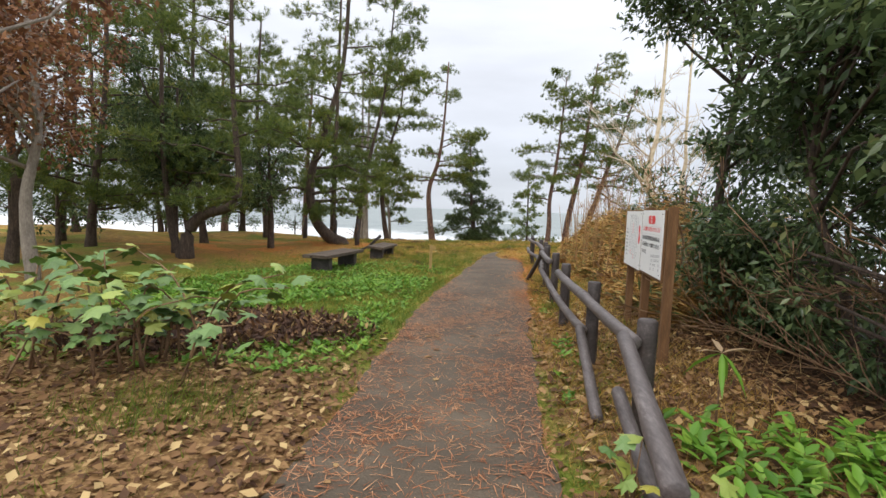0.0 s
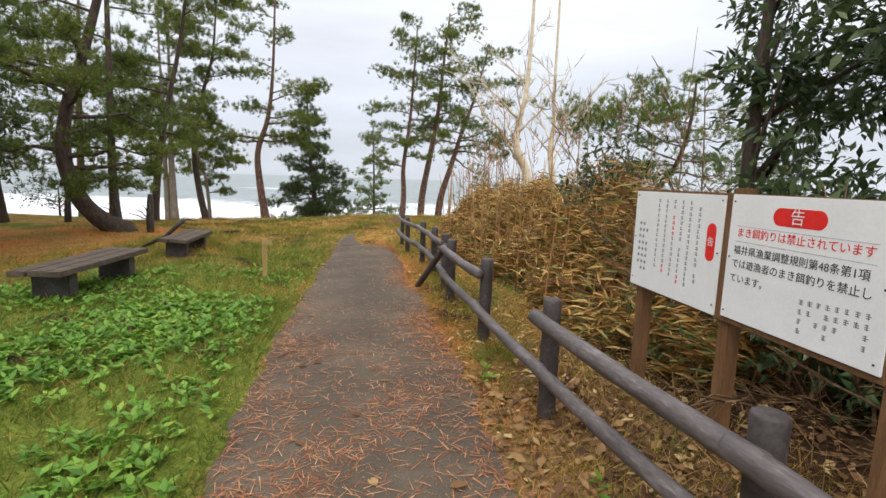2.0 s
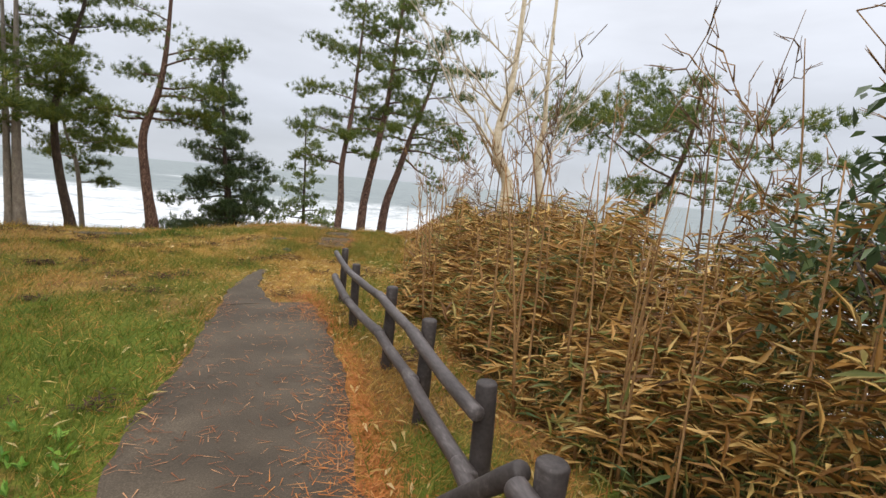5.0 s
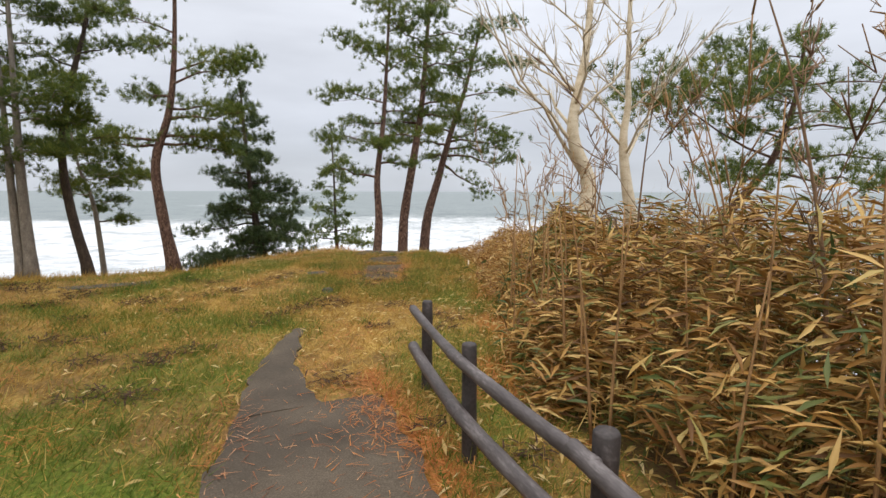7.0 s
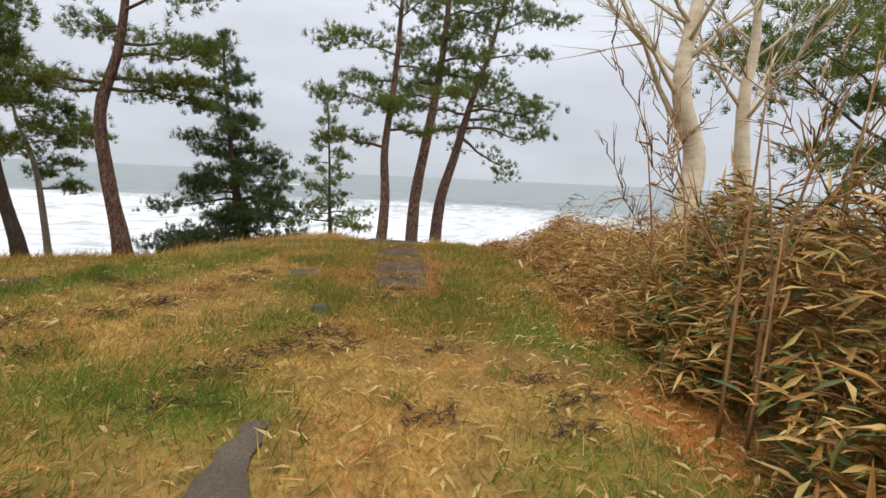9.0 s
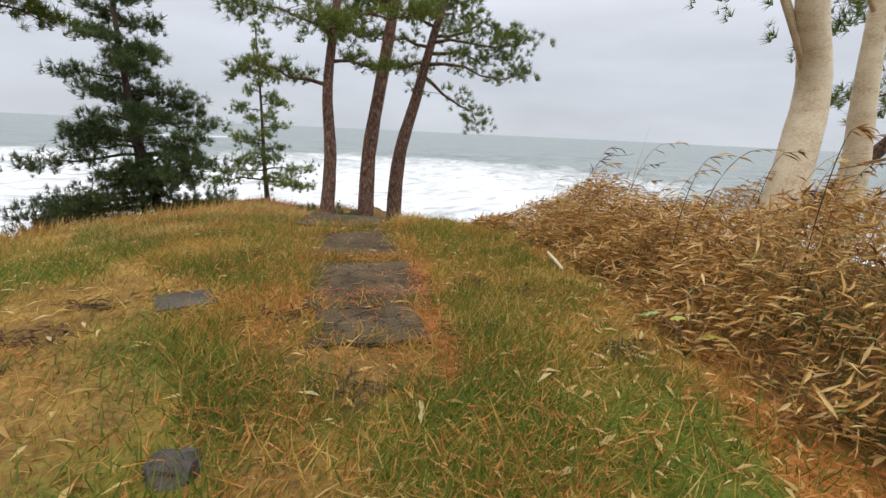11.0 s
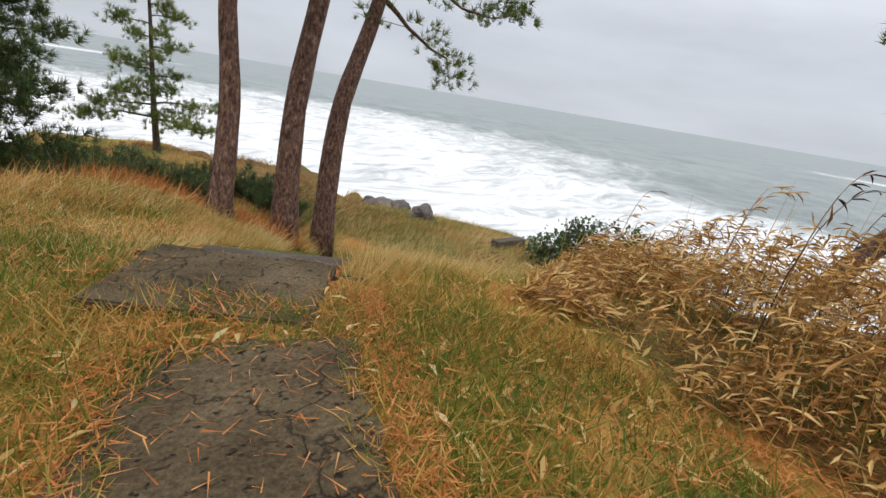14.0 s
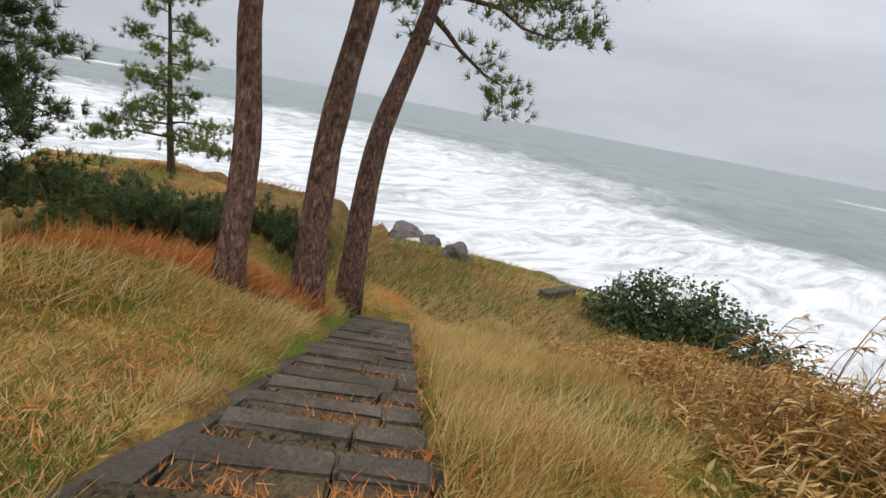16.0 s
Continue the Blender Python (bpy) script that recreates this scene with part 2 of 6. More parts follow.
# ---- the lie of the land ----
# Three legs, each with its own bearing; lay() bends them together to fit the camera's view.
LEGS = [(radians(0.87), 0.212, 0.024), (radians(5.07), 0.947, -0.516), (radians(6.97), 1.685, -1.34)]


def ease(v, lo, width):
    t = np.clip((v - lo) / width, 0, 1)
    return t * t * (3 - 2 * t)


def leg(k, x, y):
    a, dx, dy = LEGS[k]
    return math.cos(a) * x - math.sin(a) * y + dx, math.sin(a) * x + math.cos(a) * y + dy


def leg_shares(x, y):
    """How far a place belongs to the second and to the third leg."""
    second = ease(y, 8.5 + 3.0 * np.clip(0.6 - x, 0, 3.4), 5.0)
    third = ease(y, 18.3 - 0.4 * np.clip(x - 2.0, 0, 4) + 1.0 * np.clip(0.5 - x, 0, 6), 4.0)
    return second, np.maximum(third, ease(np.hypot(x - 3, y - 14), 26, 40))


def lay(x, y):
    x, y = np.asarray(x, float), np.asarray(y, float)
    b, c = leg_shares(x, y)
    (x0, y0), (x1, y1), (x2, y2) = leg(0, x, y), leg(1, x, y), leg(2, x, y)
    return (1 - c) * ((1 - b) * x0 + b * x1) + c * x2, (1 - c) * ((1 - b) * y0 + b * y1) + c * y2


def laid(x, y, k=None):
    """Where a thing stands in the joined plan, and its turn; k names its leg outright."""
    if k is not None:
        return (*leg(k, x, y), LEGS[k][0])
    b, c = leg_shares(x, y)
    px, py = lay(x, y)
    return float(px), float(py), float((1 - c) * ((1 - b) * LEGS[0][0] + b * LEGS[1][0]) + c * LEGS[2][0])


def laid_matrix(x, y, k=None):
    px, py, a = laid(x, y, k)
    return Matrix.Translation((px, py, 0)) @ Matrix.Rotation(a, 4, "Z") @ Matrix.Translation((-x, -y, 0))


# ---- mesh helpers ----
rng = np.random.default_rng(7)


def thing(name, at, label, category, group="", kind="", k=None, warped=True):
    """A thing's Empty at its base; its place is bent into the joined plan unless switched off."""
    ob = new(name)
    ob.location = at
    if warped:
        px, py, a = laid(at[0], at[1], k)
        ob.location = (px, py, at[2])
        ob.rotation_euler = (0, 0, a)
    ob.empty_display_size = 0.1
    return tagged(ob, label, category, group, kind)


def solid(name, v, f, material, parent=None, label="", smooth=False):
    """One mesh object from arrays; with a parent, v is in the parent's frame."""
    me = bpy.data.meshes.new(name)
    v = np.array(v, dtype=np.float64)
    if parent is None:
        v[:, 0], v[:, 1] = lay(v[:, 0], v[:, 1])
    v = v.astype(np.float32)
    if isinstance(f, np.ndarray):
        k = f.shape[1]
        me.vertices.add(len(v))
        me.vertices.foreach_set("co", v.ravel())
        me.loops.add(f.size)
        me.loops.foreach_set("vertex_index", f.astype(np.int32).ravel())
        me.polygons.add(len(f))
        me.polygons.foreach_set("loop_start", np.arange(0, f.size, k, dtype=np.int32))
        me.polygons.foreach_set("loop_total", np.full(len(f), k, dtype=np.int32))
        me.update(calc_edges=True)
    else:
        me.from_pydata([tuple(map(float, p)) for p in v], [], f)
    if smooth:
        me.polygons.foreach_set("use_smooth", np.ones(len(me.polygons), dtype=bool))
    me.materials.append(material)
    ob = new(name, me)
    if parent:
        ob.parent = parent
    if label:
        ob["label"] = label
    return ob


def part(name, bm, material, parent, label=""):
    me = bpy.data.meshes.new(name)
    bm.normal_update()
    bm.to_mesh(me)
    bm.free()
    me.materials.append(material)
    ob = new(name, me)
    ob.parent = parent
    if label:
        ob["label"] = label
    return ob


def tube(pts, radii, sides=8, wobble=0.0, seed=0):
    """A tapering round limb along pts, closed at both ends."""
    g = np.random.default_rng(seed)
    p = np.asarray(pts, float)
    r = np.asarray(radii, float)
    d = np.gradient(p, axis=0)
    d /= np.linalg.norm(d, axis=1)[:, None] + 1e-9
    ref = np.where(np.abs(d[:, 2:3]) > 0.9, [[1.0, 0, 0]], [[0, 0, 1.0]])
    s = np.cross(d, ref)
    s /= np.linalg.norm(s, axis=1)[:, None]
    u = np.cross(s, d)
    a = np.linspace(0, 2 * math.pi, sides, endpoint=False)
    rr = r[:, None] * (1 + wobble * g.uniform(-1, 1, (len(p), sides)))
    v = p[:, None] + rr[..., None] * (np.cos(a)[None, :, None] * s[:, None] + np.sin(a)[None, :, None] * u[:, None])
    v = v.reshape(-1, 3)
    n = len(p)
    f = [(i * sides + j, i * sides + (j + 1) % sides, (i + 1) * sides + (j + 1) % sides, (i + 1) * sides + j) for i in range(n - 1) for j in range(sides)]
    v = np.vstack([v, p[:1], p[-1:]])
    k = n * sides
    f += [(k, (j + 1) % sides, j, k) for j in range(sides)]
    f += [(k + 1, (n - 1) * sides + j, (n - 1) * sides + (j + 1) % sides, k + 1) for j in range(sides)]
    return v, f


def tube_ob(name, pts, radii, material, parent=None, sides=8, wobble=0.0, seed=0, label=""):
    v, f = tube(pts, radii, sides, wobble, seed)
    f = [q[:3] if q[0] == q[3] else q for q in f]
    return solid(name, v, f, material, parent, label, True)


def tubes_ob(name, many, material, parent=None, sides=4, label=""):
    """Thin twigs of one growth joined in one mesh: many = [(pts, r0, r1)]."""
    vs, fs, k = [], [], 0
    for pts, r0, r1 in many:
        v, f = tube(pts, np.linspace(r0, r1, len(pts)), sides)
        vs.append(v)
        fs += [tuple(i + k for i in (q[:3] if q[0] == q[3] else q)) for q in f]
        k += len(v)
    return solid(name, np.vstack(vs), fs, material, parent, label, True)


def smooth_line(ctrl, n):
    """Catmull-Rom through control points."""
    c = np.asarray(ctrl, float)
    c = np.vstack([2 * c[0] - c[1], c, 2 * c[-1] - c[-2]])
    out = []
    m = len(c) - 3
    for t in np.linspace(0, m - 1e-6, n):
        i = int(t)
        u = t - i
        p0, p1, p2, p3 = c[i:i + 4]
        out.append(0.5 * (2 * p1 + (p2 - p0) * u + (2 * p0 - 5 * p1 + 4 * p2 - p3) * u * u + (3 * p1 - p0 - 3 * p2 + p3) * u ** 3))
    return np.array(out)


def unit(v):
    return v / (np.linalg.norm(v, axis=-1, keepdims=True) + 1e-9)


def strew(tv, tf, pos, way, up, width, length):
    """Copies of a small leaf shape (x across, y along, z out of its plane), one joined set of arrays."""
    way = unit(way)
    side = unit(np.cross(way, up))
    out = np.cross(side, way)
    w = np.broadcast_to(np.asarray(width, float), (len(pos),))[:, None, None]
    le = np.broadcast_to(np.asarray(length, float), (len(pos),))[:, None, None]
    v = pos[:, None] + w * tv[None, :, 0:1] * side[:, None] + le * tv[None, :, 1:2] * way[:, None] + le * tv[None, :, 2:3] * out[:, None]
    f = tf[None] + (np.arange(len(pos)) * len(tv))[:, None, None]
    return v.reshape(-1, 3), f.reshape(-1, tf.shape[1])


BLADE = (np.array([(-0.5, 0, 0), (0.5, 0, 0), (0.2, 0.6, 0.06), (0, 1, 0.10)]), np.array([(0, 1, 2), (0, 2, 3)]))
BENT = (np.array([(-0.5, 0, 0), (0.5, 0, 0), (0.35, 0.55, 0.06), (-0.35, 0.55, 0.06), (0, 1, 0.24)]), np.array([(0, 1, 2), (0, 2, 3), (3, 2, 4)]))
LANCE = (np.array([(0, 0, 0), (0.42, 0.22, 0.04), (0, 0.25, 0.0), (-0.42, 0.22, 0.04), (0.4, 0.6, 0.02), (0, 0.62, -0.03), (-0.4, 0.6, 0.02), (0, 1, -0.12)]),
         np.array([(0, 1, 2), (0, 2, 3), (1, 4, 2), (4, 5, 2), (2, 5, 3), (5, 6, 3), (4, 7, 5), (5, 7, 6)]))
OVAL = (np.array([(0, 0, 0), (0.45, 0.35, 0.05), (0.36, 0.72, 0.02), (0, 1, -0.08), (-0.36, 0.72, 0.02), (-0.45, 0.35, 0.05), (0, 0.5, -0.03)]),
        np.array([(0, 1, 6), (1, 2, 6), (2, 3, 6), (3, 4, 6), (4, 5, 6), (5, 0, 6)]))
OVAL4 = (np.array([(0, 0, 0), (0.48, 0.45, 0.05), (0, 0.5, -0.03), (-0.48, 0.45, 0.05), (0, 1, -0.08)]), np.array([(0, 1, 2), (0, 2, 3), (1, 4, 2), (2, 4, 3)]))
LANCE4 = (np.array([(0, 0, 0), (0.5, 0.38, 0.05), (0, 0.42, -0.02), (-0.5, 0.38, 0.05), (0, 1, -0.13)]), np.array([(0, 1, 2), (0, 2, 3), (1, 4, 2), (2, 4, 3)]))
NEEDLE = (np.array([(-0.5, 0, 0), (0.5, 0, 0), (0, 1, 0.05)]), np.array([(0, 1, 2)]))


def tuft_shape(n, seed, spread):
    """A brush of needles round +y."""
    g = np.random.default_rng(seed)
    v, f = [], []
    for i in range(n):
        a = g.uniform(0, 2 * math.pi)
        t = spread * math.sqrt(g.uniform(0.02, 1))
        d = np.array([math.sin(t) * math.cos(a), math.cos(t), math.sin(t) * math.sin(a)])
        s = unit(np.cross(d, g.normal(size=3)))
        base = np.array([0, g.uniform(-0.35, 0.1), 0])
        le = g.uniform(0.7, 1.0)
        k = len(v)
        v += [base - s * 0.042, base + s * 0.042, base + d * le]
        f.append((k, k + 1, k + 2))
    return np.array(v), np.array(f)


TUFT = tuft_shape(16, 3, 1.2)
TUFT_FINE = tuft_shape(22, 4, 1.2)

SHORE = [(7.5, -60), (6.6, 0), (6.4, 8), (7.2, 15), (8.6, 19), (11.0, 21.5), (16.3, 23.2), (17.3, 28), (18.4, 31), (18, 34.5), (15.6, 39), (15.5, 46), (8, 55), (-20, 62), (-90, 80), (-400, 120)]


def shore_distance(x, y):
    """Metres outside the top of the bank (negative on the land)."""
    x, y = np.asarray(x, float), np.asarray(y, float)
    best = np.full(x.shape, 1e9)
    sign = np.zeros(x.shape)
    for (ax, ay), (bx, by) in zip(SHORE, SHORE[1:]):
        dx, dy = bx - ax, by - ay
        t = np.clip(((x - ax) * dx + (y - ay) * dy) / (dx * dx + dy * dy), 0, 1)
        d = np.hypot(x - ax - t * dx, y - ay - t * dy)
        side = dx * (y - ay) - dy * (x - ax)
        near = d < best - 1e-9
        best = np.where(near, d, best)
        sign = np.where(near, np.where(side < 0, 1.0, -1.0), sign)
    return best * sign


def hill(x, y):
    """Height of the ground."""
    x, y = np.asarray(x, float), np.asarray(y, float)
    s = (x - 6.15) * 0.63 + (y - 26.75) * 0.775
    soft = 0.5 * (s + np.sqrt(s * s + 0.12))
    z = -0.375 * np.minimum(soft, 6.6) - 0.06 * np.clip(soft - 6.6, 0, 60)
    c = (x - 6.15) * 0.775 - (y - 26.75) * 0.63
    z = z * (1 - 0.75 * np.clip((-c - 0.85) / 2.2, 0, 1))
    left = np.clip((6.2 - x) / 5.2, 0, 1)
    z = z - 0.45 * np.clip(y - 30.5, 0, 4.2) * np.clip(-c - 1.2, 0, 1) * np.clip((x - 1.0) / 2.0, 0, 1)
    z = z - (0.15 * np.clip(y - 24.8, 0, 9) + 0.2 * np.clip(y - 33.8, 0, 14)) * left
    z = z + 0.05 * np.sin(x * 0.7 + 1.3) * np.sin(y * 0.55) * np.clip(-0.8 - x, 0, 2)
    z = z - 0.035 * np.clip(y - 36.0, 0, 20)
    d = shore_distance(x, y) + np.clip((y - 38.0) / 5.0, 0, 1) * (3.5 * (wavy(x, y, 0.33, 1) - 0.5) + 1.2 * (wavy(x, y, 1.1, 3) - 0.5))
    z = z - 0.85 * np.clip(d, 0, 14) - 0.12 * np.clip(d + 2.0, 0, 2.0)
    return z


def hz(x, y):
    return float(hill(np.array([x]), np.array([y]))[0])


def blob(x, y, cx, cy, rx, ry, soft=0.35):
    d = np.sqrt(((x - cx) / rx) ** 2 + ((y - cy) / ry) ** 2)
    return np.clip((1 + soft - d) / (2 * soft), 0, 1)


def wavy(x, y, s=1.0, o=0.0):
    return 0.5 + 0.25 * (np.sin(x * 1.7 * s + 2.1 * np.sin(y * 0.9 * s + o)) + np.sin(y * 1.3 * s + 1.7 * np.sin(x * 1.1 * s + 2 * o)))


def path_left(y):
    return np.interp(y, [-60, 3, 5, 8.4, 10.9, 13.2, 16, 17.3], [-0.55, -0.45, -0.35, -0.14, 0.2, 0.7, 1.38, 1.62])


def path_right(y):
    return np.interp(y, [-60, 3.5, 5.8, 9.2, 12.5, 14.1, 15.5, 16.75], [1.05, 1.08, 1.24, 1.62, 2.0, 2.35, 2.6, 2.58])


def bush_edge(y):
    return np.interp(y, [-20, 2, 6, 9, 12, 14, 16.2, 18.3, 20.5, 22.0, 23.2, 24.4, 25.6, 26.2, 27.2, 28.3], [2.9, 2.9, 2.9, 2.9, 3.3, 3.5, 3.75, 4.9, 5.5, 6.3, 6.9, 7.2, 7.6, 8.4, 9.8, 11.2])


def zones(x, y):
    """How much of each growth: green, dry, rust, litter, bare earth with painted shade."""
    left = x < path_left(np.minimum(y, 17))
    w = wavy(x, y, 1.0, 0.3)
    green = np.clip(0.60 - 0.012 * np.clip(y - 10, 0, 20), 0.46, 0.60) + 0.9 * (w - 0.5) + 0.55 * (wavy(x, y, 2.3, 4) - 0.5)
    green = green - 0.45 * np.exp(-((x - np.interp(y, [16, 19, 21, 23], [2.2, 2.9, 3.4, 4.1])) / 0.5) ** 2) * (y > 16.8) * (y < 25)
    green = green + 0.5 * blob(x, y, -1.4, 10.5, 3.6, 7.5) * left + 0.45 * blob(x, y, 12.6, 34.6, 3.2, 3.2)
    green = green + 0.35 * blob(x, y, 8.9, 27.5, 1.2, 1.0) + 0.3 * blob(x, y, 5.4, 21.8, 1.1, 3.6)
    dry = np.clip(0.25 + 0.03 * np.clip(y - 8, 0, 14), 0, 0.75) + 0.3 * (wavy(x, y, 0.6, 2) - 0.5)
    rust = 0.55 * blob(x, y, -6.0, 16.5, 4.2, 4.5) + 0.42 * (wavy(x, y, 1.9, 5) > 0.62) * (y > 15)
    edge = np.exp(-((x - path_right(np.minimum(y, 17)) - 0.12) / 0.16) ** 2) * (y < 17.2) + 0.5 * np.exp(-((x - path_left(np.minimum(y, 17)) + 0.08) / 0.12) ** 2) * (y < 17.5) * (y > 11)
    rust = rust + edge * np.clip((y - 5.0) / 7.0, 0.25, 0.9) + 0.55 * np.exp(-((x - bush_edge(y) + 0.1) / 0.3) ** 2) * (y > 9)
    rust = rust + 0.85 * blob(x, y, 5.4, 33.2, 3.6, 2.5)
    walk_s = (x - 4.95) * 0.42 + (y - 24.2) * 0.907
    walk_c = (x - 4.95) * 0.907 - (y - 24.2) * 0.42
    on_slabs = np.clip((0.75 - np.abs(walk_c)) / 0.2, 0, 1) * np.clip((2.7 - np.abs(walk_s)) / 0.3, 0, 1)
    green, dry, rust = green - 0.7 * on_slabs, dry - 0.2 * on_slabs, rust + 0.28 * on_slabs
    litter = 1.1 * blob(x, y, -3.0, 2.5, 5.5, 3.4) * left + 0.5 * (x > path_right(np.minimum(y, 17))) * (y < 8) + 0.3 * (x > 1.3) * (y < 15) * (x < 4)
    soil_shade = 0.7 * (x > bush_edge(y) + 0.1) + 0.7 * np.clip((x - 1.6) / 0.6, 0, 1) * (y < 9) + 0.35 * blob(x, y, -6.5, 14, 5, 6)
    return [np.clip(q, 0, 1) for q in (green, dry, rust, litter, soil_shade)]


def spaced(lo, hi, step, far):
    """Grid lines: even between lo and hi, then ever wider out to far."""
    mid = np.arange(lo, hi + 1e-6, step)
    out = [step]
    while sum(out) < far:
        out.append(out[-1] * 1.22)
    out = np.cumsum(out)
    return np.concatenate([lo - out[::-1], mid, hi + out])


def sheet(name, gx, gy, height, material):
    X, Y = np.meshgrid(gx, gy)
    v = np.stack([X, Y, height(X, Y)], -1).reshape(-1, 3)
    nx, ny = len(gx), len(gy)
    i, j = np.meshgrid(np.arange(nx - 1), np.arange(ny - 1))
    a = (j * nx + i).ravel()
    return solid(name, v, np.stack([a, a + 1, a + nx + 1, a + nx], -1), material, None, "", True), X.ravel(), Y.ravel()


# ground material: growths mixed by the zones, broken up by noise
GROUND, n, l, b = nodes_of("meadow_ground")
att = n.new("ShaderNodeVertexColor")
att.layer_name = "zones"
att2 = n.new("ShaderNodeVertexColor")
att2.layer_name = "zones_more"
sp, sp2 = n.new("ShaderNodeSeparateColor"), n.new("ShaderNodeSeparateColor")
l.new(att.outputs[0], sp.inputs[0])
l.new(att2.outputs[0], sp2.inputs[0])
fine = noise_tex(n, l, 26, 6, rough=0.7)
mid = noise_tex(n, l, 3.2, 5)
streak = noise_tex(n, l, 40, 5, (1, 0.35, 1), rough=0.7)


def spotted(mask, grain, sharp=2.2):
    a = n.new("ShaderNodeMath")
    a.operation = "MULTIPLY_ADD"
    a.inputs[1].default_value = sharp
    l.new(mask, a.inputs[0])
    c = n.new("ShaderNodeMath")
    c.operation = "MULTIPLY_ADD"
    c.inputs[1].default_value, c.inputs[2].default_value = 3.2, -2.5
    l.new(grain, c.inputs[0])
    l.new(c.outputs[0], a.inputs[2])
    a.use_clamp = True
    return a.outputs[0]


def tone(grain, stops):
    r = ramp(n, stops)
    l.new(grain, r.inputs[0])
    return r.outputs[0]


base = tone(fine.outputs["Fac"], [(0.3, (0.07, 0.040, 0.013)), (0.5, (0.19, 0.11, 0.035)), (0.7, (0.33, 0.21, 0.07))])
col = mix(n, l, spotted(sp.outputs["Green"], mid.outputs["Fac"]), base, tone(streak.outputs["Fac"], [(0.3, (0.15, 0.08, 0.017)), (0.5, (0.39, 0.24, 0.06)), (0.7, (0.62, 0.44, 0.14))]))
col = mix(n, l, spotted(sp.outputs["Red"], streak.outputs["Fac"]), col, tone(fine.outputs["Fac"], [(0.3, (0.045, 0.065, 0.008)), (0.5, (0.115, 0.15, 0.02)), (0.7, (0.22, 0.23, 0.04))]))
col = mix(n, l, spotted(sp2.outputs["Red"], mid.outputs["Fac"]), col, tone(fine.outputs["Fac"], [(0.3, (0.07, 0.035, 0.018)), (0.5, (0.21, 0.12, 0.05)), (0.7, (0.40, 0.26, 0.12))]))
# humus tone, made extra dark to paint in shade under the thicket
col = mix(n, l, spotted(sp2.outputs["Green"], fine.outputs["Fac"]), col, tone(mid.outputs["Fac"], [(0.3, (0.026, 0.015, 0.008)), (0.7, (0.095, 0.052, 0.026))]))
col = mix(n, l, spotted(sp.outputs["Blue"], streak.outputs["Fac"]), col, tone(streak.outputs["Fac"], [(0.3, (0.20, 0.07, 0.018)), (0.5, (0.40, 0.15, 0.035)), (0.7, (0.55, 0.27, 0.09))]))
l.new(col, b.inputs["Base Color"])
b.inputs["Roughness"].default_value = 0.95
b.inputs["Specular IOR Level"].default_value = 0.15
bump(n, l, b, fine.outputs["Fac"], 0.8, 0.03)

gx = spaced(-9.0, 16.0, 0.16, 2600)
gy = spaced(-1.0, 38.0, 0.16, 2600)


def ground_height(x, y):
    z = hill(x, y) + 0.02 * (wavy(x, y, 2.3, 1) - 0.5) + 0.012 * (wavy(x, y, 6.0, 3) - 0.5)
    on_path = (x > path_left(y)) & (x < path_right(y)) & (y < 16.8)
    z = np.where(on_path, np.minimum(z, -0.03), z)
    s = (x - 6.15) * 0.63 + (y - 26.75) * 0.775
    c = (x - 6.15) * 0.775 - (y - 26.75) * 0.63
    return np.where((s > -0.28) & (s < 6.9) & (c > -0.72) & (c < 0.50), z - 0.22, z)


ground, X, Y = sheet("ground", gx, gy, ground_height, GROUND)
tagged(ground, "meadow of green and straw-coloured grass with brown litter", "ground", kind="structure")
zg, zd, zr, zl, zs = zones(X, Y)
for layer, cols in (("zones", (zg, zd, zr)), ("zones_more", (zl, zs, zs))):
    ca = ground.data.color_attributes.new(layer, "FLOAT_COLOR", "POINT")
    ca.data.foreach_set("color", np.stack([*cols, np.ones_like(cols[0])], -1).astype(np.float32).ravel())

# ---- sea ----
SEAWATER, n, l, b = nodes_of("stormy_sea")
geo = n.new("ShaderNodeNewGeometry")
fa = n.new("ShaderNodeVertexColor")
fa.layer_name = "surf"
sepc = n.new("ShaderNodeSeparateColor")
l.new(fa.outputs[0], sepc.inputs[0])
f1 = noise_tex(n, l, 0.055, 8, (1, 1.0, 1), rough=0.62)
f2 = noise_tex(n, l, 0.5, 8, (1.0, 0.4, 1), rough=0.7)
f1.inputs["Distortion"].default_value = 1.2
f2.inputs["Distortion"].default_value = 1.6
fs = n.new("ShaderNodeMath")
fs.operation = "MULTIPLY_ADD"
fs.inputs[1].default_value = 0.8
l.new(f2.outputs["Fac"], fs.inputs[0])
l.new(f1.outputs["Fac"], fs.inputs[2])
fm = n.new("ShaderNodeMath")
fm.operation = "MULTIPLY_ADD"
fm.inputs[1].default_value = 1.35
l.new(sepc.outputs["Red"], fm.inputs[0])
l.new(fs.outputs[0], fm.inputs[2])
fr = n.new("ShaderNodeMapRange")
fr.inputs["From Min"].default_value, fr.inputs["From Max"].default_value = 1.25, 1.75
l.new(fm.outputs[0], fr.inputs["Value"])
deep = ramp(n, [(0.3, (0.15, 0.18, 0.182)), (0.7, (0.25, 0.285, 0.28))])
l.new(f1.outputs["Fac"], deep.inputs[0])
lace = ramp(n, [(0.34, (0.33, 0.36, 0.37)), (0.44, (0.50, 0.525, 0.535)), (0.52, (0.65, 0.665, 0.675)), (0.60, (0.75, 0.76, 0.77))])
f3 = noise_tex(n, l, 0.13, 10, (0.5, 1.5, 1), rough=0.74)
f3.inputs["Distortion"].default_value = 2.2
l.new(f3.outputs["Fac"], lace.inputs[0])
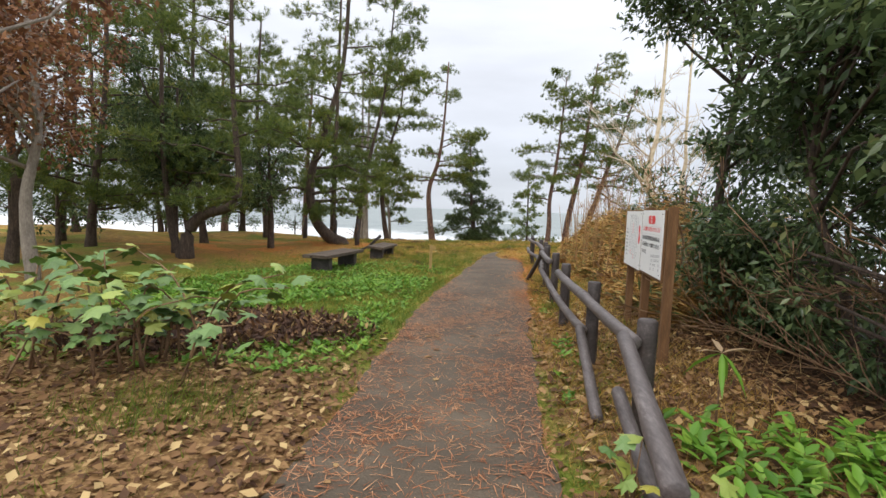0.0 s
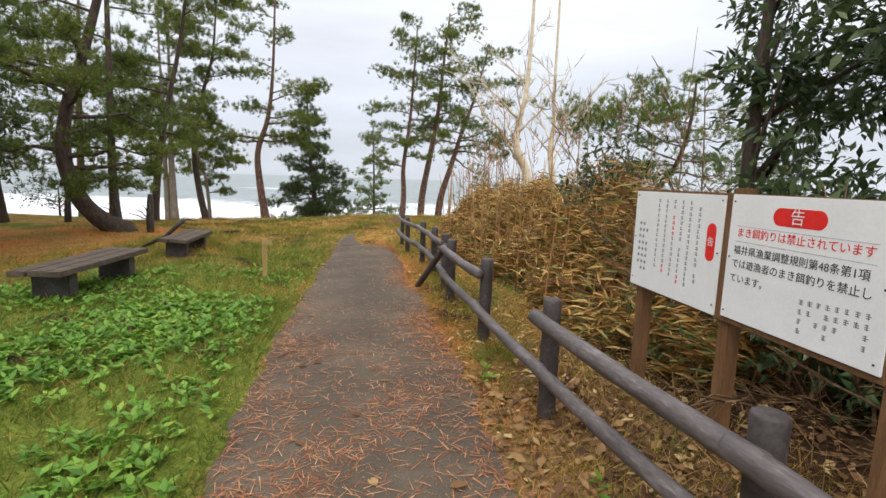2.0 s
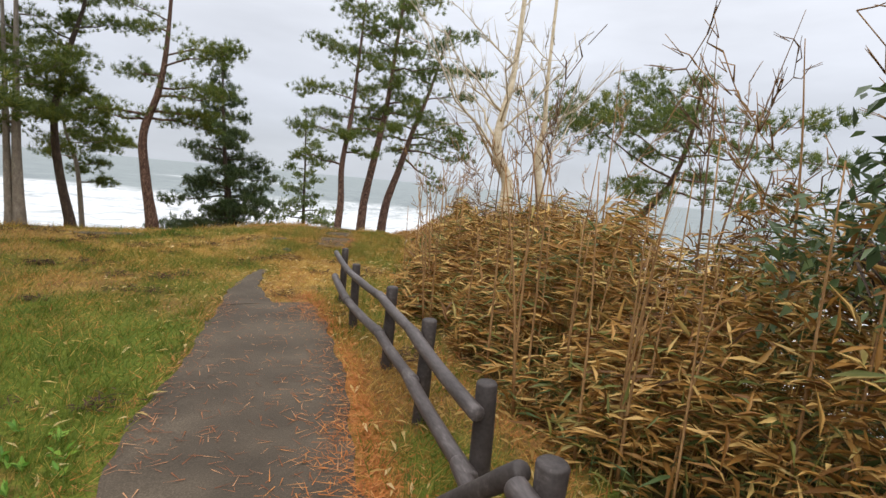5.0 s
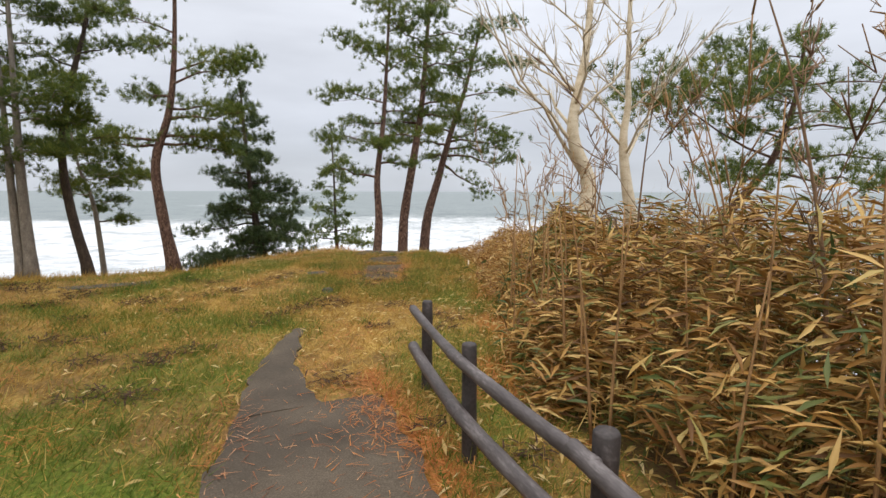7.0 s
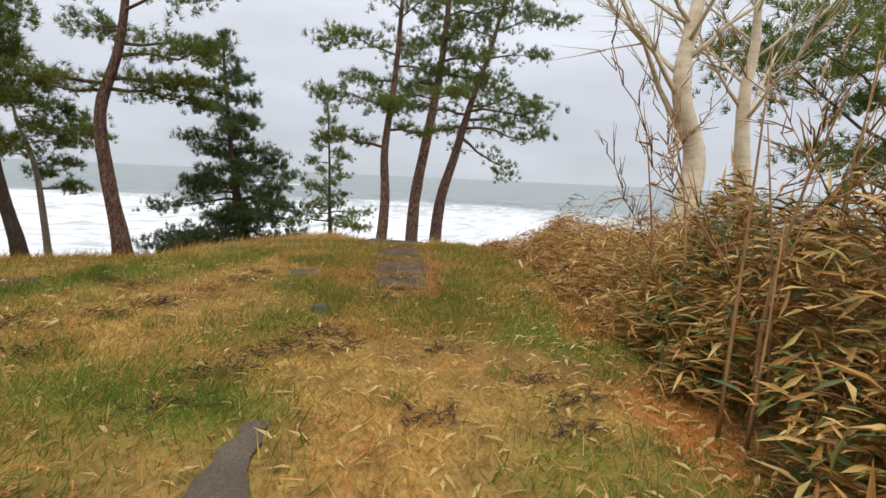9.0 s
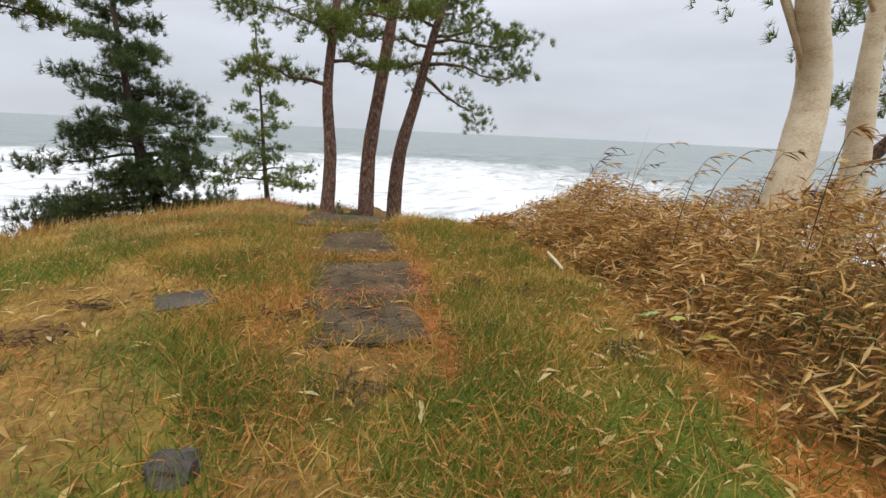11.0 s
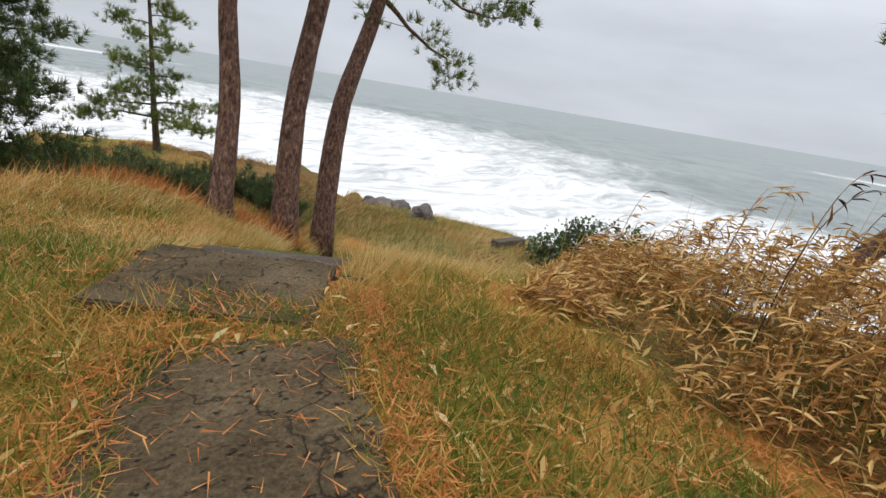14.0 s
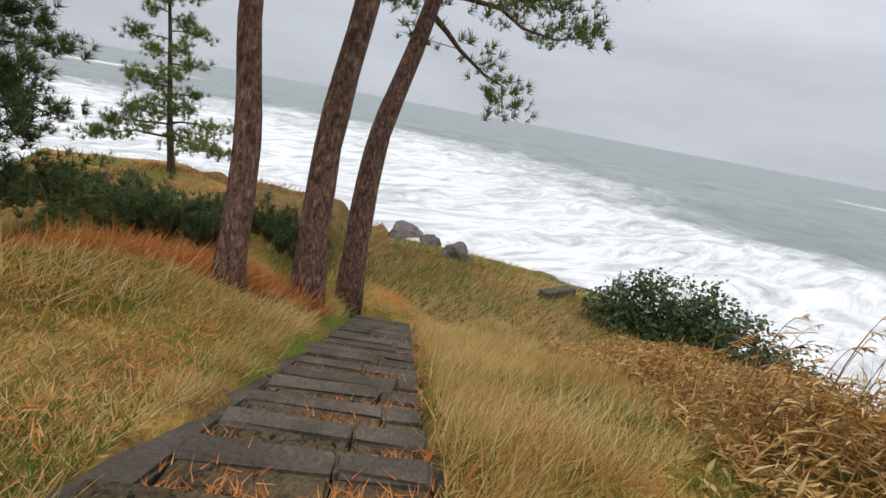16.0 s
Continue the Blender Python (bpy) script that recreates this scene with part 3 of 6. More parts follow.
l.new(mix(n, l, fr.outputs[0], deep.outputs[0], lace.outputs[0]), b.inputs["Base Color"])
rr = n.new("ShaderNodeMapRange")
rr.inputs["To Min"].default_value, rr.inputs["To Max"].default_value = 0.45, 0.9
l.new(fr.outputs[0], rr.inputs["Value"])
l.new(rr.outputs[0], b.inputs["Roughness"])
b.inputs["Specular IOR Level"].default_value = 0.3
bump(n, l, b, f2.outputs["Fac"], 0.6, 0.5)
sx, sy = spaced(0.0, 150.0, 1.0, 3600), spaced(20.0, 190.0, 1.0, 3600)


def out_to_sea(x, y):
    """Metres from the waterline, measured out over the water."""
    return shore_distance(x, y) - 10.5


def swell(x, y):
    d = out_to_sea(x, y)
    near = np.clip(1.4 - d / 260.0, 0.0, 1.0)
    p = d * 0.16 + 0.9 * np.sin(x * 0.021 + y * 0.013) + 0.5 * np.sin(y * 0.05)
    crest = np.maximum(np.sin(p), 0) ** 3
    chop = 0.18 * np.sin(x * 0.9 + 1.5 * np.sin(y * 0.4)) + 0.15 * np.sin(y * 0.8 + 1.3 * np.sin(x * 0.5))
    return SEA + near * (0.9 * crest + chop) * np.clip(d / 25, 0.15, 1)


sea, X, Y = sheet("water", sx, sy, swell, SEAWATER)
tagged(sea, "stormy grey-green sea with broad white surf", "sea", kind="structure")
d = out_to_sea(X, Y)
reach = 72 + 60 * np.clip((Y - 60) / 120, 0, 1) + 14 * np.sin(X * 0.045 + Y * 0.02)
surf = np.clip(1.0 - np.clip(d - reach * 0.55, 0, 1e9) / (reach * 0.75), 0, 1)
band = np.exp(-((d - 300 - 25 * np.sin(X * 0.02)) / 9.0) ** 2) * (np.sin(X * 0.017 + 1.0) > 0.35)
surf = np.maximum(surf, 0.75 * band)
ca = sea.data.color_attributes.new("surf", "FLOAT_COLOR", "POINT")
ca.data.foreach_set("color", np.stack([surf, surf, surf, np.ones_like(surf)], -1).astype(np.float32).ravel())

# ---- asphalt path ----


def slab_strip(name, lefts, rights, top, depth, material, parent=None, label=""):
    """A laid strip with ragged edges and a thickness."""
    k = len(lefts)
    v = []
    for a, c in zip(lefts, rights):
        for t in (0.0, 0.25, 0.5, 0.75, 1.0):
            x, y = a[0] + (c[0] - a[0]) * t, a[1] + (c[1] - a[1]) * t
            v.append((x, y, top(x, y) + (0.012 * math.sin(math.pi * t))))
    f = [(i * 5 + j, i * 5 + j + 1, (i + 1) * 5 + j + 1, (i + 1) * 5 + j) for i in range(k - 1) for j in range(4)]
    m = len(v)
    v += [(x, y, z - depth) for x, y, z in v]
    rim = [i * 5 for i in range(k)] + [(k - 1) * 5 + j for j in range(1, 5)] + [i * 5 + 4 for i in range(k - 2, -1, -1)] + [3, 2, 1]
    f += [(rim[i], rim[(i + 1) % len(rim)], rim[(i + 1) % len(rim)] + m, rim[i] + m) for i in range(len(rim))]
    return solid(name, v, f, material, parent, label, False)


ys = np.concatenate([np.arange(-30, 0, 1.0), np.arange(0, 16.61, 0.14)])
rag = np.random.default_rng(3)
L = [(float(path_left(y)) + 0.018 * rag.uniform(-1, 1) + 0.03 * math.sin(3.1 * y) + 0.02 * math.sin(11 * y), y) for y in ys]
R = [(float(path_right(y)) + 0.018 * rag.uniform(-1, 1) + 0.03 * math.sin(2.3 * y + 1) + 0.02 * math.sin(9 * y), y) for y in ys]
tagged(slab_strip("pavement", L, R, lambda x, y: 0.012, 0.07, ASPHALT), "narrow worn grey asphalt path strewn with pine needles", "path", kind="structure")
ys = np.arange(16.5, 18.85, 0.13)
L = [(float(np.interp(y, [16.5, 17.5, 18.3, 18.8], [1.46, 1.68, 1.98, 2.22])) + 0.015 * math.sin(y * 5.0) + 0.028 * rag.uniform(-1, 1), y) for y in ys]
R = [(float(np.interp(y, [16.5, 16.95, 17.6, 18.4, 18.8], [2.14, 2.07, 2.08, 2.24, 2.38])) + 0.015 * math.sin(y * 6.0) + 0.028 * rag.uniform(-1, 1), y) for y in ys]
tagged(slab_strip("pavement_spur", L, R, lambda x, y: 0.016, 0.07, ASPHALT), "cracked end of the asphalt running out into grass", "path", kind="structure")

# ---- log fence ----
POSTS = [(1.90, 4.2), (1.95, 5.88), (1.99, 7.56), (2.10, 9.2), (2.20, 10.79), (2.32, 11.5), (2.43, 12.68), (2.48, 13.75), (2.42, 14.97), (2.52, 16.2)]
POST_H = 0.84
fence = thing("log_fence", (2.0, 8.0, 0), "dark weathered round-log fence with sagging and broken rails", "fence", warped=False)


def log(name, a, b_, r, material, parent, off, sides=12, seed=0, sag=0.0):
    a, b_ = np.array(a, float), np.array(b_, float)
    t = np.linspace(0, 1, 9)[:, None]
    p = a + (b_ - a) * t
    p[:, 2] -= sag * 4 * (t * (1 - t))[:, 0]
    g = np.random.default_rng(seed)
    rad = r * (1 + 0.05 * g.uniform(-1, 1, 9))
    d = unit(b_ - a)
    p = np.vstack([p[:1] + d * 0.0, p[:1] + d * 0.012, p[1:-1], p[-1:] - d * 0.012, p[-1:]])
    rad = np.concatenate([[rad[0] * 0.86, rad[0]], rad[1:-1], [rad[-1], rad[-1] * 0.86]])
    return tube_ob(name, p - np.array(off), rad, material, parent, sides, 0.03, seed)


FO = (2.0, 8.0, 0)
for i, (x, y) in enumerate(POSTS):
    lean = (0.012 * math.sin(i * 2.3), 0.02 * math.sin(i * 1.7))
    log("post", (x, y, -0.25), (x + lean[0], y + lean[1], POST_H - 0.012 * max(0, i - 3) + 0.015 * math.sin(i * 3.1)), 0.064 - 0.003 * max(0, i - 3), LOG_WOOD, fence, FO, 14, i)
for i in range(len(POSTS) - 1):
    (x0, y0), (x1, y1) = POSTS[i], POSTS[i + 1]
    o = -0.10
    if i not in (2, 4):
        log("rail", (x0 + o, y0 - 0.08, 0.70), (x1 + o, y1 + 0.08, 0.70), 0.05 - 0.003 * max(0, i - 3), RAIL_WOOD, fence, FO, 12, 20 + i, 0.015)
    if i > 0:
        log("rail", (x0 + o, y0 - 0.08, 0.36), (x1 + o, y1 + 0.08, 0.36), 0.046, RAIL_WOOD, fence, FO, 12, 40 + i, 0.02)
log("rail", (1.81, 5.78, 0.38), (1.68, 4.45, 0.02), 0.046, RAIL_WOOD, fence, FO, 12, 61)
log("rail", (1.75, 4.25, 0.32), (1.64, 2.95, 0.06), 0.046, RAIL_WOOD, fence, FO, 12, 62)
log("rail", (1.77, 4.25, 0.70), (1.42, 2.5, 0.62), 0.05, RAIL_WOOD, fence, FO, 12, 64)
log("rail", (2.15, 10.9, 0.74), (1.93, 11.62, 0.02), 0.045, LOG_WOOD, fence, FO, 12, 63)

# ---- notice sign ----
SA, SB = Vector((2.755, 7.86, 0)), Vector((2.505, 5.94, 0))
ALONG = (SB - SA).normalized()
FRONT = Vector((ALONG.y, -ALONG.x, 0)) * 1.0
if FRONT.x > 0:
    FRONT = -FRONT
SIGN_M = Matrix(((ALONG.x, -FRONT.x, 0, SA.x), (ALONG.y, -FRONT.y, 0, SA.y), (0, 0, 1, 0), (0, 0, 0, 1)))
SW = (SB - SA).length
sign = thing("notice_sign", (0, 0, 0), "white two-panel fishing notice on brown wooden posts", "sign")
sign.matrix_world = laid_matrix(2.6, 6.9, 0) @ SIGN_M


def box(lo, hi, bev=0.004):
    bm = bmesh.new()
    bmesh.ops.create_cube(bm, size=1)
    for v in bm.verts:
        v.co = Vector([lo[k] + (hi[k] - lo[k]) * (v.co[k] + 0.5) for k in range(3)])
    if bev:
        bmesh.ops.bevel(bm, geom=list(bm.edges), offset=bev, segments=2, affect="EDGES")
    return bm


CUT = 0.985
ZB, ZT = 0.885, 1.575
boards = [part("panel", box((0, 0, ZB - 0.03), (CUT - 0.03, 0.012, ZT), 0.002), BOARD, sign, "white notice panel with upright columns of print"),
          part("panel", box((CUT + 0.028, 0, ZB - 0.01), (SW, 0.012, ZT + 0.01), 0.002), BOARD, sign, "white notice panel with a red heading")]
part("back_board", box((-0.01, 0.013, ZB - 0.045), (SW + 0.01, 0.035, ZT + 0.015), 0.003), PLANK, sign)
for u in (0.09, CUT + 0.02, SW + 0.035):
    part("post", box((u - 0.045, 0.037, -0.3), (u + 0.045, 0.125, 1.62 if u > 1 else 1.5), 0.006), PLANK, sign)


def words(text, u, z, size, material, parent, upright=False):
    cu = bpy.data.curves.new("lettering", "FONT")
    cu.body, cu.size, cu.extrude = text, size, 0.0004
    cu.align_x, cu.align_y = "LEFT", "CENTER"
    if upright:
        cu.body, cu.align_x, cu.align_y = "\n".join(text), "CENTER", "TOP"
        cu.space_line = 0.92
    cu.materials.append(material)
    ob = new("lettering", cu)
    ob.parent = parent
    ob.matrix_local = pose(u, -0.0015, z, 90, 0, 0)
    return ob


def pill(u0, u1, z0, z1, parent):
    bm = bmesh.new()
    r = min(u1 - u0, z1 - z0) / 2
    ring = []
    for k in range(32):
        a = 2 * math.pi * k / 32
        cx = (u0 + u1) / 2 + math.copysign(max((u1 - u0) / 2 - r, 0), math.cos(a)) + r * math.cos(a)
        cz = (z0 + z1) / 2 + math.copysign(max((z1 - z0) / 2 - r, 0), math.sin(a)) + r * math.sin(a)
        ring.append(bm.verts.new((cx, -0.001, cz)))
    face = bm.faces.new(ring)
    ext = bmesh.ops.extrude_face_region(bm, geom=[face])
    for v in ext["geom"]:
        if isinstance(v, bmesh.types.BMVert):
            v.co.y += 0.0015
    return part("heading_badge", bm, RED, parent, "red rounded heading badge")


def bars(u, z, w, h_, parent, material=None):
    return part("print_line", box((u, -0.0012, z - h_ / 2), (u + w, 0.0002, z + h_ / 2), 0), material or INK, parent)


RB, LB = boards[1], boards[0]
pill(1.31, 1.615, 1.435, 1.527, RB)
words("告", 1.415, 1.48, 0.085, BOARD_WHITE, RB).location.y = -0.003
words("まき餌釣りは禁止されています", 1.075, 1.372, 0.0555, RED, RB)
words("福井県漁業調整規則第48条第1項", 1.065, 1.272, 0.0535, INK, RB)
words("では遊漁者のまき餌釣りを禁止し", 1.06, 1.196, 0.0535, INK, RB)
words("ています。", 1.058, 1.112, 0.0535, INK, RB)
part("rule", box((1.07, -0.0012, 1.408), (1.86, 0.0002, 1.4095), 0), GREY_INK, RB)
part("rule", box((1.07, -0.0012, 1.322), (1.86, 0.0002, 1.3235), 0), GREY_INK, RB)
g = random.Random(5)
for row, columns in enumerate(((0, 1, 2, 3, 4, 5, 6, 7), (0, 1, 3, 4, 5, 6, 7), (0, 2, 3, 4, 7), (0, 3, 7))):
    for c in columns:
        u, z = 1.525 + 0.046 * c, 1.085 - 0.047 * row + 0.003 * c
        for k in range(3):
            bars(u, z - 0.009 + 0.009 * k, 0.024 * g.uniform(0.6, 1), 0.004, RB, GREY_INK)
        bars(u + 0.008, z, 0.005, 0.026, RB, GREY_INK)
pill(0.828, 0.908, 1.172, 1.404, LB)
words("告", 0.838, 1.288, 0.06, BOARD_WHITE, LB).location.y = -0.003
# upright columns of print, too small to read
for c, (u, low) in enumerate(((0.735, 0.985), (0.645, 0.965), (0.56, 0.97), (0.475, 1.0), (0.385, 0.99), (0.295, 1.03))):
    z = 1.515
    while z > low:
        h_ = 0.026
        red = (c == 3 and 1.27 < z < 1.46) or (c in (2, 4) and z < low + 0.07)
        if g.random() < 0.9:
            for k in range(2):
                bars(u, z - 0.006 + 0.013 * k, 0.026 * g.uniform(0.55, 1), 0.0055, LB, RED if red else GREY_INK)
            bars(u + g.uniform(0.004, 0.016), z, 0.0055, h_, LB, RED if red else GREY_INK)
        z -= h_ + g.uniform(0.007, 0.012)
for c in range(3):
    for k in range(8):
        if g.random() < 0.85:
            bars(0.075 + 0.045 * c, 1.335 - 0.048 * k, 0.024, 0.013, LB, GREY_INK)
            bars(0.080 + 0.045 * c, 1.335 - 0.048 * k, 0.012, 0.026, LB, GREY_INK)
for u in (0.03, CUT - 0.05, CUT + 0.05, SW - 0.03):
    for z in (ZB + 0.03, (ZB + ZT) / 2, ZT - 0.03):
        bm = bmesh.new()
        bmesh.ops.create_icosphere(bm, subdivisions=1, radius=0.006, matrix=Matrix.Translation((u, -0.001, z)))
        part("screw", bm, INK, LB if u < CUT else RB)

# ---- benches, stake, weathered posts ----


def slab_bench(at, turn, length, width, height, label, tilt=0):
    ob = thing("bench", at, label, "bench", "low benches under the pines")
    ob.matrix_world = laid_matrix(at[0], at[1], 0) @ pose(*at, tilt, 0, turn)
    w = width / 3
    for k in range(3):
        part("plank", box((-length / 2 + 0.03 * (k % 2), -width / 2 + k * w + 0.004, height - 0.07), (length / 2 - 0.02 * (k == 1), -width / 2 + (k + 1) * w - 0.004, height), 0.008), BENCH_WOOD, ob)
    for s in (-1, 1):
        part("support", box((s * length * 0.33 - 0.09, -width * 0.36, -0.12), (s * length * 0.33 + 0.09, width * 0.36, height - 0.072), 0.012), LOG_WOOD, ob)
    return ob


slab_bench((-2.55, 12.2, hz(-2.55, 12.2)), 79, 2.0, 0.6, 0.42, "weathered dark plank bench on block supports in grass")
slab_bench((-2.0, 15.4, hz(-2.0, 15.4)), 84, 1.7, 0.5, 0.36, "tilting weathered plank bench with a broken end", 4)
stake = thing("stake", (-0.27, 12.55, 0), "yellowed wooden marker stake with a small crosspiece", "stake")
part("shaft", box((-0.035, -0.025, -0.15), (0.035, 0.025, 0.64), 0.006), STAKE_WOOD, stake)
part("crosspiece", box((-0.03, -0.05, 0.53), (0.11, -0.027, 0.62), 0.004), STAKE_WOOD, stake, "short brown crosspiece")
for x, y, hgt in ((-3.45, 18.4, 0.95), (-4.55, 20.2, 0.8), (-5.7, 22.0, 0.9)):
    p = thing("weathered_post", (x, y, hz(x, y)), "dark rotten post with splintered top", "post", "rotten posts beneath pines")
    tube_ob("shaft", [(0, 0, -0.2), (0.01, 0, 0.3), (0.03, 0.02, hgt * 0.8), (0.03, 0.02, hgt)], [0.09, 0.085, 0.075, 0.05], LOG_WOOD, p, 9, 0.15, int(hgt * 100))
    tubes_ob("splinters", [([(0, 0, hgt * 0.3), (-0.25 + 0.1 * k, -0.1, hgt * (0.45 + 0.09 * k)), (-0.42 + 0.14 * k, -0.15, hgt * (0.5 + 0.12 * k))], 0.016, 0.006) for k in range(4)], TWIG, p)
pr = thing("prop_stick", (-2.75, 16.3, hz(-2.75, 16.3)), "dark branch leaning on the low bench", "branch")
tube_ob("branch", [(-0.3, 0.0, 0.0), (0.2, -0.2, 0.25), (0.62, -0.5, 0.62)], [0.03, 0.04, 0.05], LOG_WOOD, pr, 7, 0.1, 2)

# ---- stairway down the bank ----
SU = Vector((0.615, 0.789, 0)).normalized()
STAIR_M = Matrix(((SU.x, SU.y, 0, 6.15), (SU.y, -SU.x, 0, 26.75), (0, 0, 1, 0), (0, 0, 0, 1)))
stair = thing("stairway", (0, 0, 0), "dark concrete stairway with kerbs strewn with orange pine needles", "stairs")
stair.matrix_world = laid_matrix(6.15, 26.75, 2) @ STAIR_M
# in the stairway's frame: x runs down the flight, y to the right when descending
HALF, RIGHT = 0.58, 0.46
TREAD, RISE, START = 0.41, 0.152, -0.10
rg = random.Random(11)
for k in range(17):
    x0 = START + k * TREAD
    z = 0.02 - RISE * (k + 1)
    cut = rg.uniform(-0.15, 0.3)
    for a, c in ((-HALF, cut - 0.004), (cut + 0.004, RIGHT)):
        lip = 0.13
        nose = box((x0 + TREAD - lip, a, z - 0.28), (x0 + TREAD + 0.012, c, z + 0.010 + rg.uniform(-0.016, 0.012)), 0.016)
        for v in nose.verts:
            v.co += Vector((rg.uniform(-1, 1), rg.uniform(-1, 1), rg.uniform(-1, 1))) * 0.011
        part("nosing", nose, CONCRETE_PALE, stair)
        bm = box((x0 + 0.014, a, z - 0.3), (x0 + TREAD - lip - 0.004, c, z + rg.uniform(-0.010, 0.004)), 0.014)
        for v in bm.verts:
            v.co += Vector((rg.uniform(-1, 1), rg.uniform(-1, 1), rg.uniform(-1, 1))) * 0.008
        part("step", bm, CONCRETE, stair)
for s, n_k in ((-1, 7), (1, 1)):
    for k in range(n_k):
        x0 = -0.25 + k * 1.0
        z0, z1 = 0.012 - 0.37 * max(x0 + 0.3, 0), 0.012 - 0.37 * max(x0 + 1.27, 0)
        bm = box((x0, s * ((HALF if s < 0 else RIGHT) + 0.13) - 0.11, -0.45), (x0 + 0.97, s * ((HALF if s < 0 else RIGHT) + 0.13) + 0.11, 0), 0.02)
        for v in bm.verts:
            t = (v.co.x - x0) / 0.97
            v.co.z += z0 + (z1 - z0) * t
            v.co += Vector((rg.uniform(-1, 1), rg.uniform(-1, 1), rg.uniform(-1, 1))) * 0.006
        part("kerb_stone", bm, CONCRETE_PALE, stair)
part("landing", box((-1.0, -HALF - 0.14, -0.3), (START - 0.004, RIGHT, 0.002), 0.012), CONCRETE, stair)

# broken paving on the approach
paving = thing("broken_paving", (4.8, 24.2, 0), "broken dark paving slabs half grown over with grass", "paving")


def ragged_slab(cx, cy, w, d, turn, seed, top=0.03):
    g = np.random.default_rng(seed)
    m = 40
    a = np.linspace(0, 2 * math.pi, m, endpoint=False)
    sq = 1 / np.maximum(np.abs(np.cos(a)), np.abs(np.sin(a)))
    rad = np.minimum(sq, 1.40) * (1 + 0.035 * g.uniform(-1, 1, m) + 0.04 * np.sin(3 * a + seed) + 0.03 * np.sin(7 * a + 2 * seed))
    px, py = w / 2 * rad * np.cos(a), d / 2 * rad * np.sin(a)
    t = radians(turn)
    x, y = cx + px * math.cos(t) - py * math.sin(t), cy + px * math.sin(t) + py * math.cos(t)
    zt = top + hill(x, y) + 0.006 * g.uniform(-1, 1, m)
    v = [(p, q, r) for p, q, r in zip(x - 4.8, y - 24.2, zt)] + [(p, q, -0.12) for p, q in zip(x - 4.8, y - 24.2)]
    f = [tuple(range(m))] + [(j, j + m, (j + 1) % m + m, (j + 1) % m) for j in range(m)]
    return solid("slab", v, f, CONCRETE, paving)


ragged_slab(4.82, 23.58, 1.04, 1.30, -22, 1, 0.018)
ragged_slab(4.28, 22.72, 0.50, 0.62, -25, 2, 0.020)
ragged_slab(4.62, 22.62, 0.26, 0.70, -22, 3, 0.021)
ragged_slab(5.31, 25.02, 0.98, 1.36, -24, 4, 0.018)
cover = thing("ground_slab", (3.4, 23.75, 0), "small wet grey slab sunk in dry grass", "slab")
part("slab", box((-0.22, -0.2, -0.08), (0.22, 0.2, 0.006), 0.02), CONCRETE_PALE, cover)
patch = thing("side_paving", (-0.6, 24.0, hz(-0.6, 24.0)), "strip of old grey paving sunk in dry grass", "paving")
part("slab", box((-1.0, -0.2, -0.12), (1.0, 0.2, 0.004), 0.02), CONCRETE_PALE, patch)


def stone(name, at, size, label, material, seed, category="rock", group="", squash=0.7):
    bm = bmesh.new()
    bmesh.ops.create_icosphere(bm, subdivisions=3, radius=1)
    for v in bm.verts:
        p = v.co * 1.3 + Vector((seed * 3.1, seed * 1.7, 0))
        k = 1 + 0.38 * noise.noise(p) + 0.16 * noise.noise(p * 2.7)
        q = v.co * k
        v.co = Vector((q.x, q.y, q.z * squash)) * size
    me = bpy.data.meshes.new(name)
    bm.to_mesh(me)
    bm.free()
    me.materials.append(material)
    ob = new(name, me)
    px, py, a = laid(at[0], at[1])
    ob.location = (px, py, at[2])
    ob.rotation_euler = (0, 0, seed + a)
    return tagged(ob, label, category, group)


stone("stone", (3.14, 21.72, 0.01), 0.105, "dark broken stone block lying in dry grass", LOG_WOOD, 2, squash=0.6)
blk = thing("concrete_block", (15.5, 32.1, hz(15.5, 32.1)), "low grey concrete block on the green terrace", "block")
part("block", box((-0.6, -0.15, -0.1), (0.6, 0.15, 0.22), 0.02), CONCRETE_PALE, blk)
wst = thing("fallen_pole", (6.75, 23.25, 0.02), "bleached white broken pole lying in the grass", "pole")
tube_ob("pole", [(0.14, 0.24, 0.06), (0, 0, 0.05), (-0.14, -0.24, 0.03)], [0.014, 0.017, 0.015], BARK_PALE, wst, 8, 0.08, 4)
sr = random.Random(4)
for k in range(46):
    t = k / 45
    x = float(np.interp(t, [0, 0.35, 0.6, 1.0], [29.5, 26.5, 21, 2]))
    y = float(np.interp(t, [0, 0.35, 0.6, 1.0], [38, 52, 60, 70]))
    x += sr.uniform(-2.5, 3.5)
    y += sr.uniform(-2.5, 5)
    stone("rock", (x, y, SEA + sr.uniform(-0.1, 0.35)), sr.uniform(0.4, 1.25), "dark wet rock in the white surf", ROCK, k + 1, "rock", "rocks along the shore", sr.uniform(0.55, 0.9))

# dark boulders on the tip of the bank
for k, (x, y, size) in enumerate((
    (15.1, 35.6, 0.42),
    (15.8, 37.7, 0.36),
    (15.1, 38.6, 0.32),
)):
    stone("rock", (x, y, hz(x, y) + 0.05), size, "dark boulder at the edge of the grassy bank", ROCK, 60 + k, "rock", "boulders on the bank", 0.9)

# ---- trees ----


def limb_line(start, az, length, rise, droop, g, n=6):
    t = np.linspace(0, 1, n)
    wig = g.normal(0, 0.06, (n, 3)) * length * t[:, None]
    p = np.stack([np.cos(az) * t * length, np.sin(az) * t * length, rise * t * length - droop * length * t * t], -1)
    return np.asarray(start) + p + wig


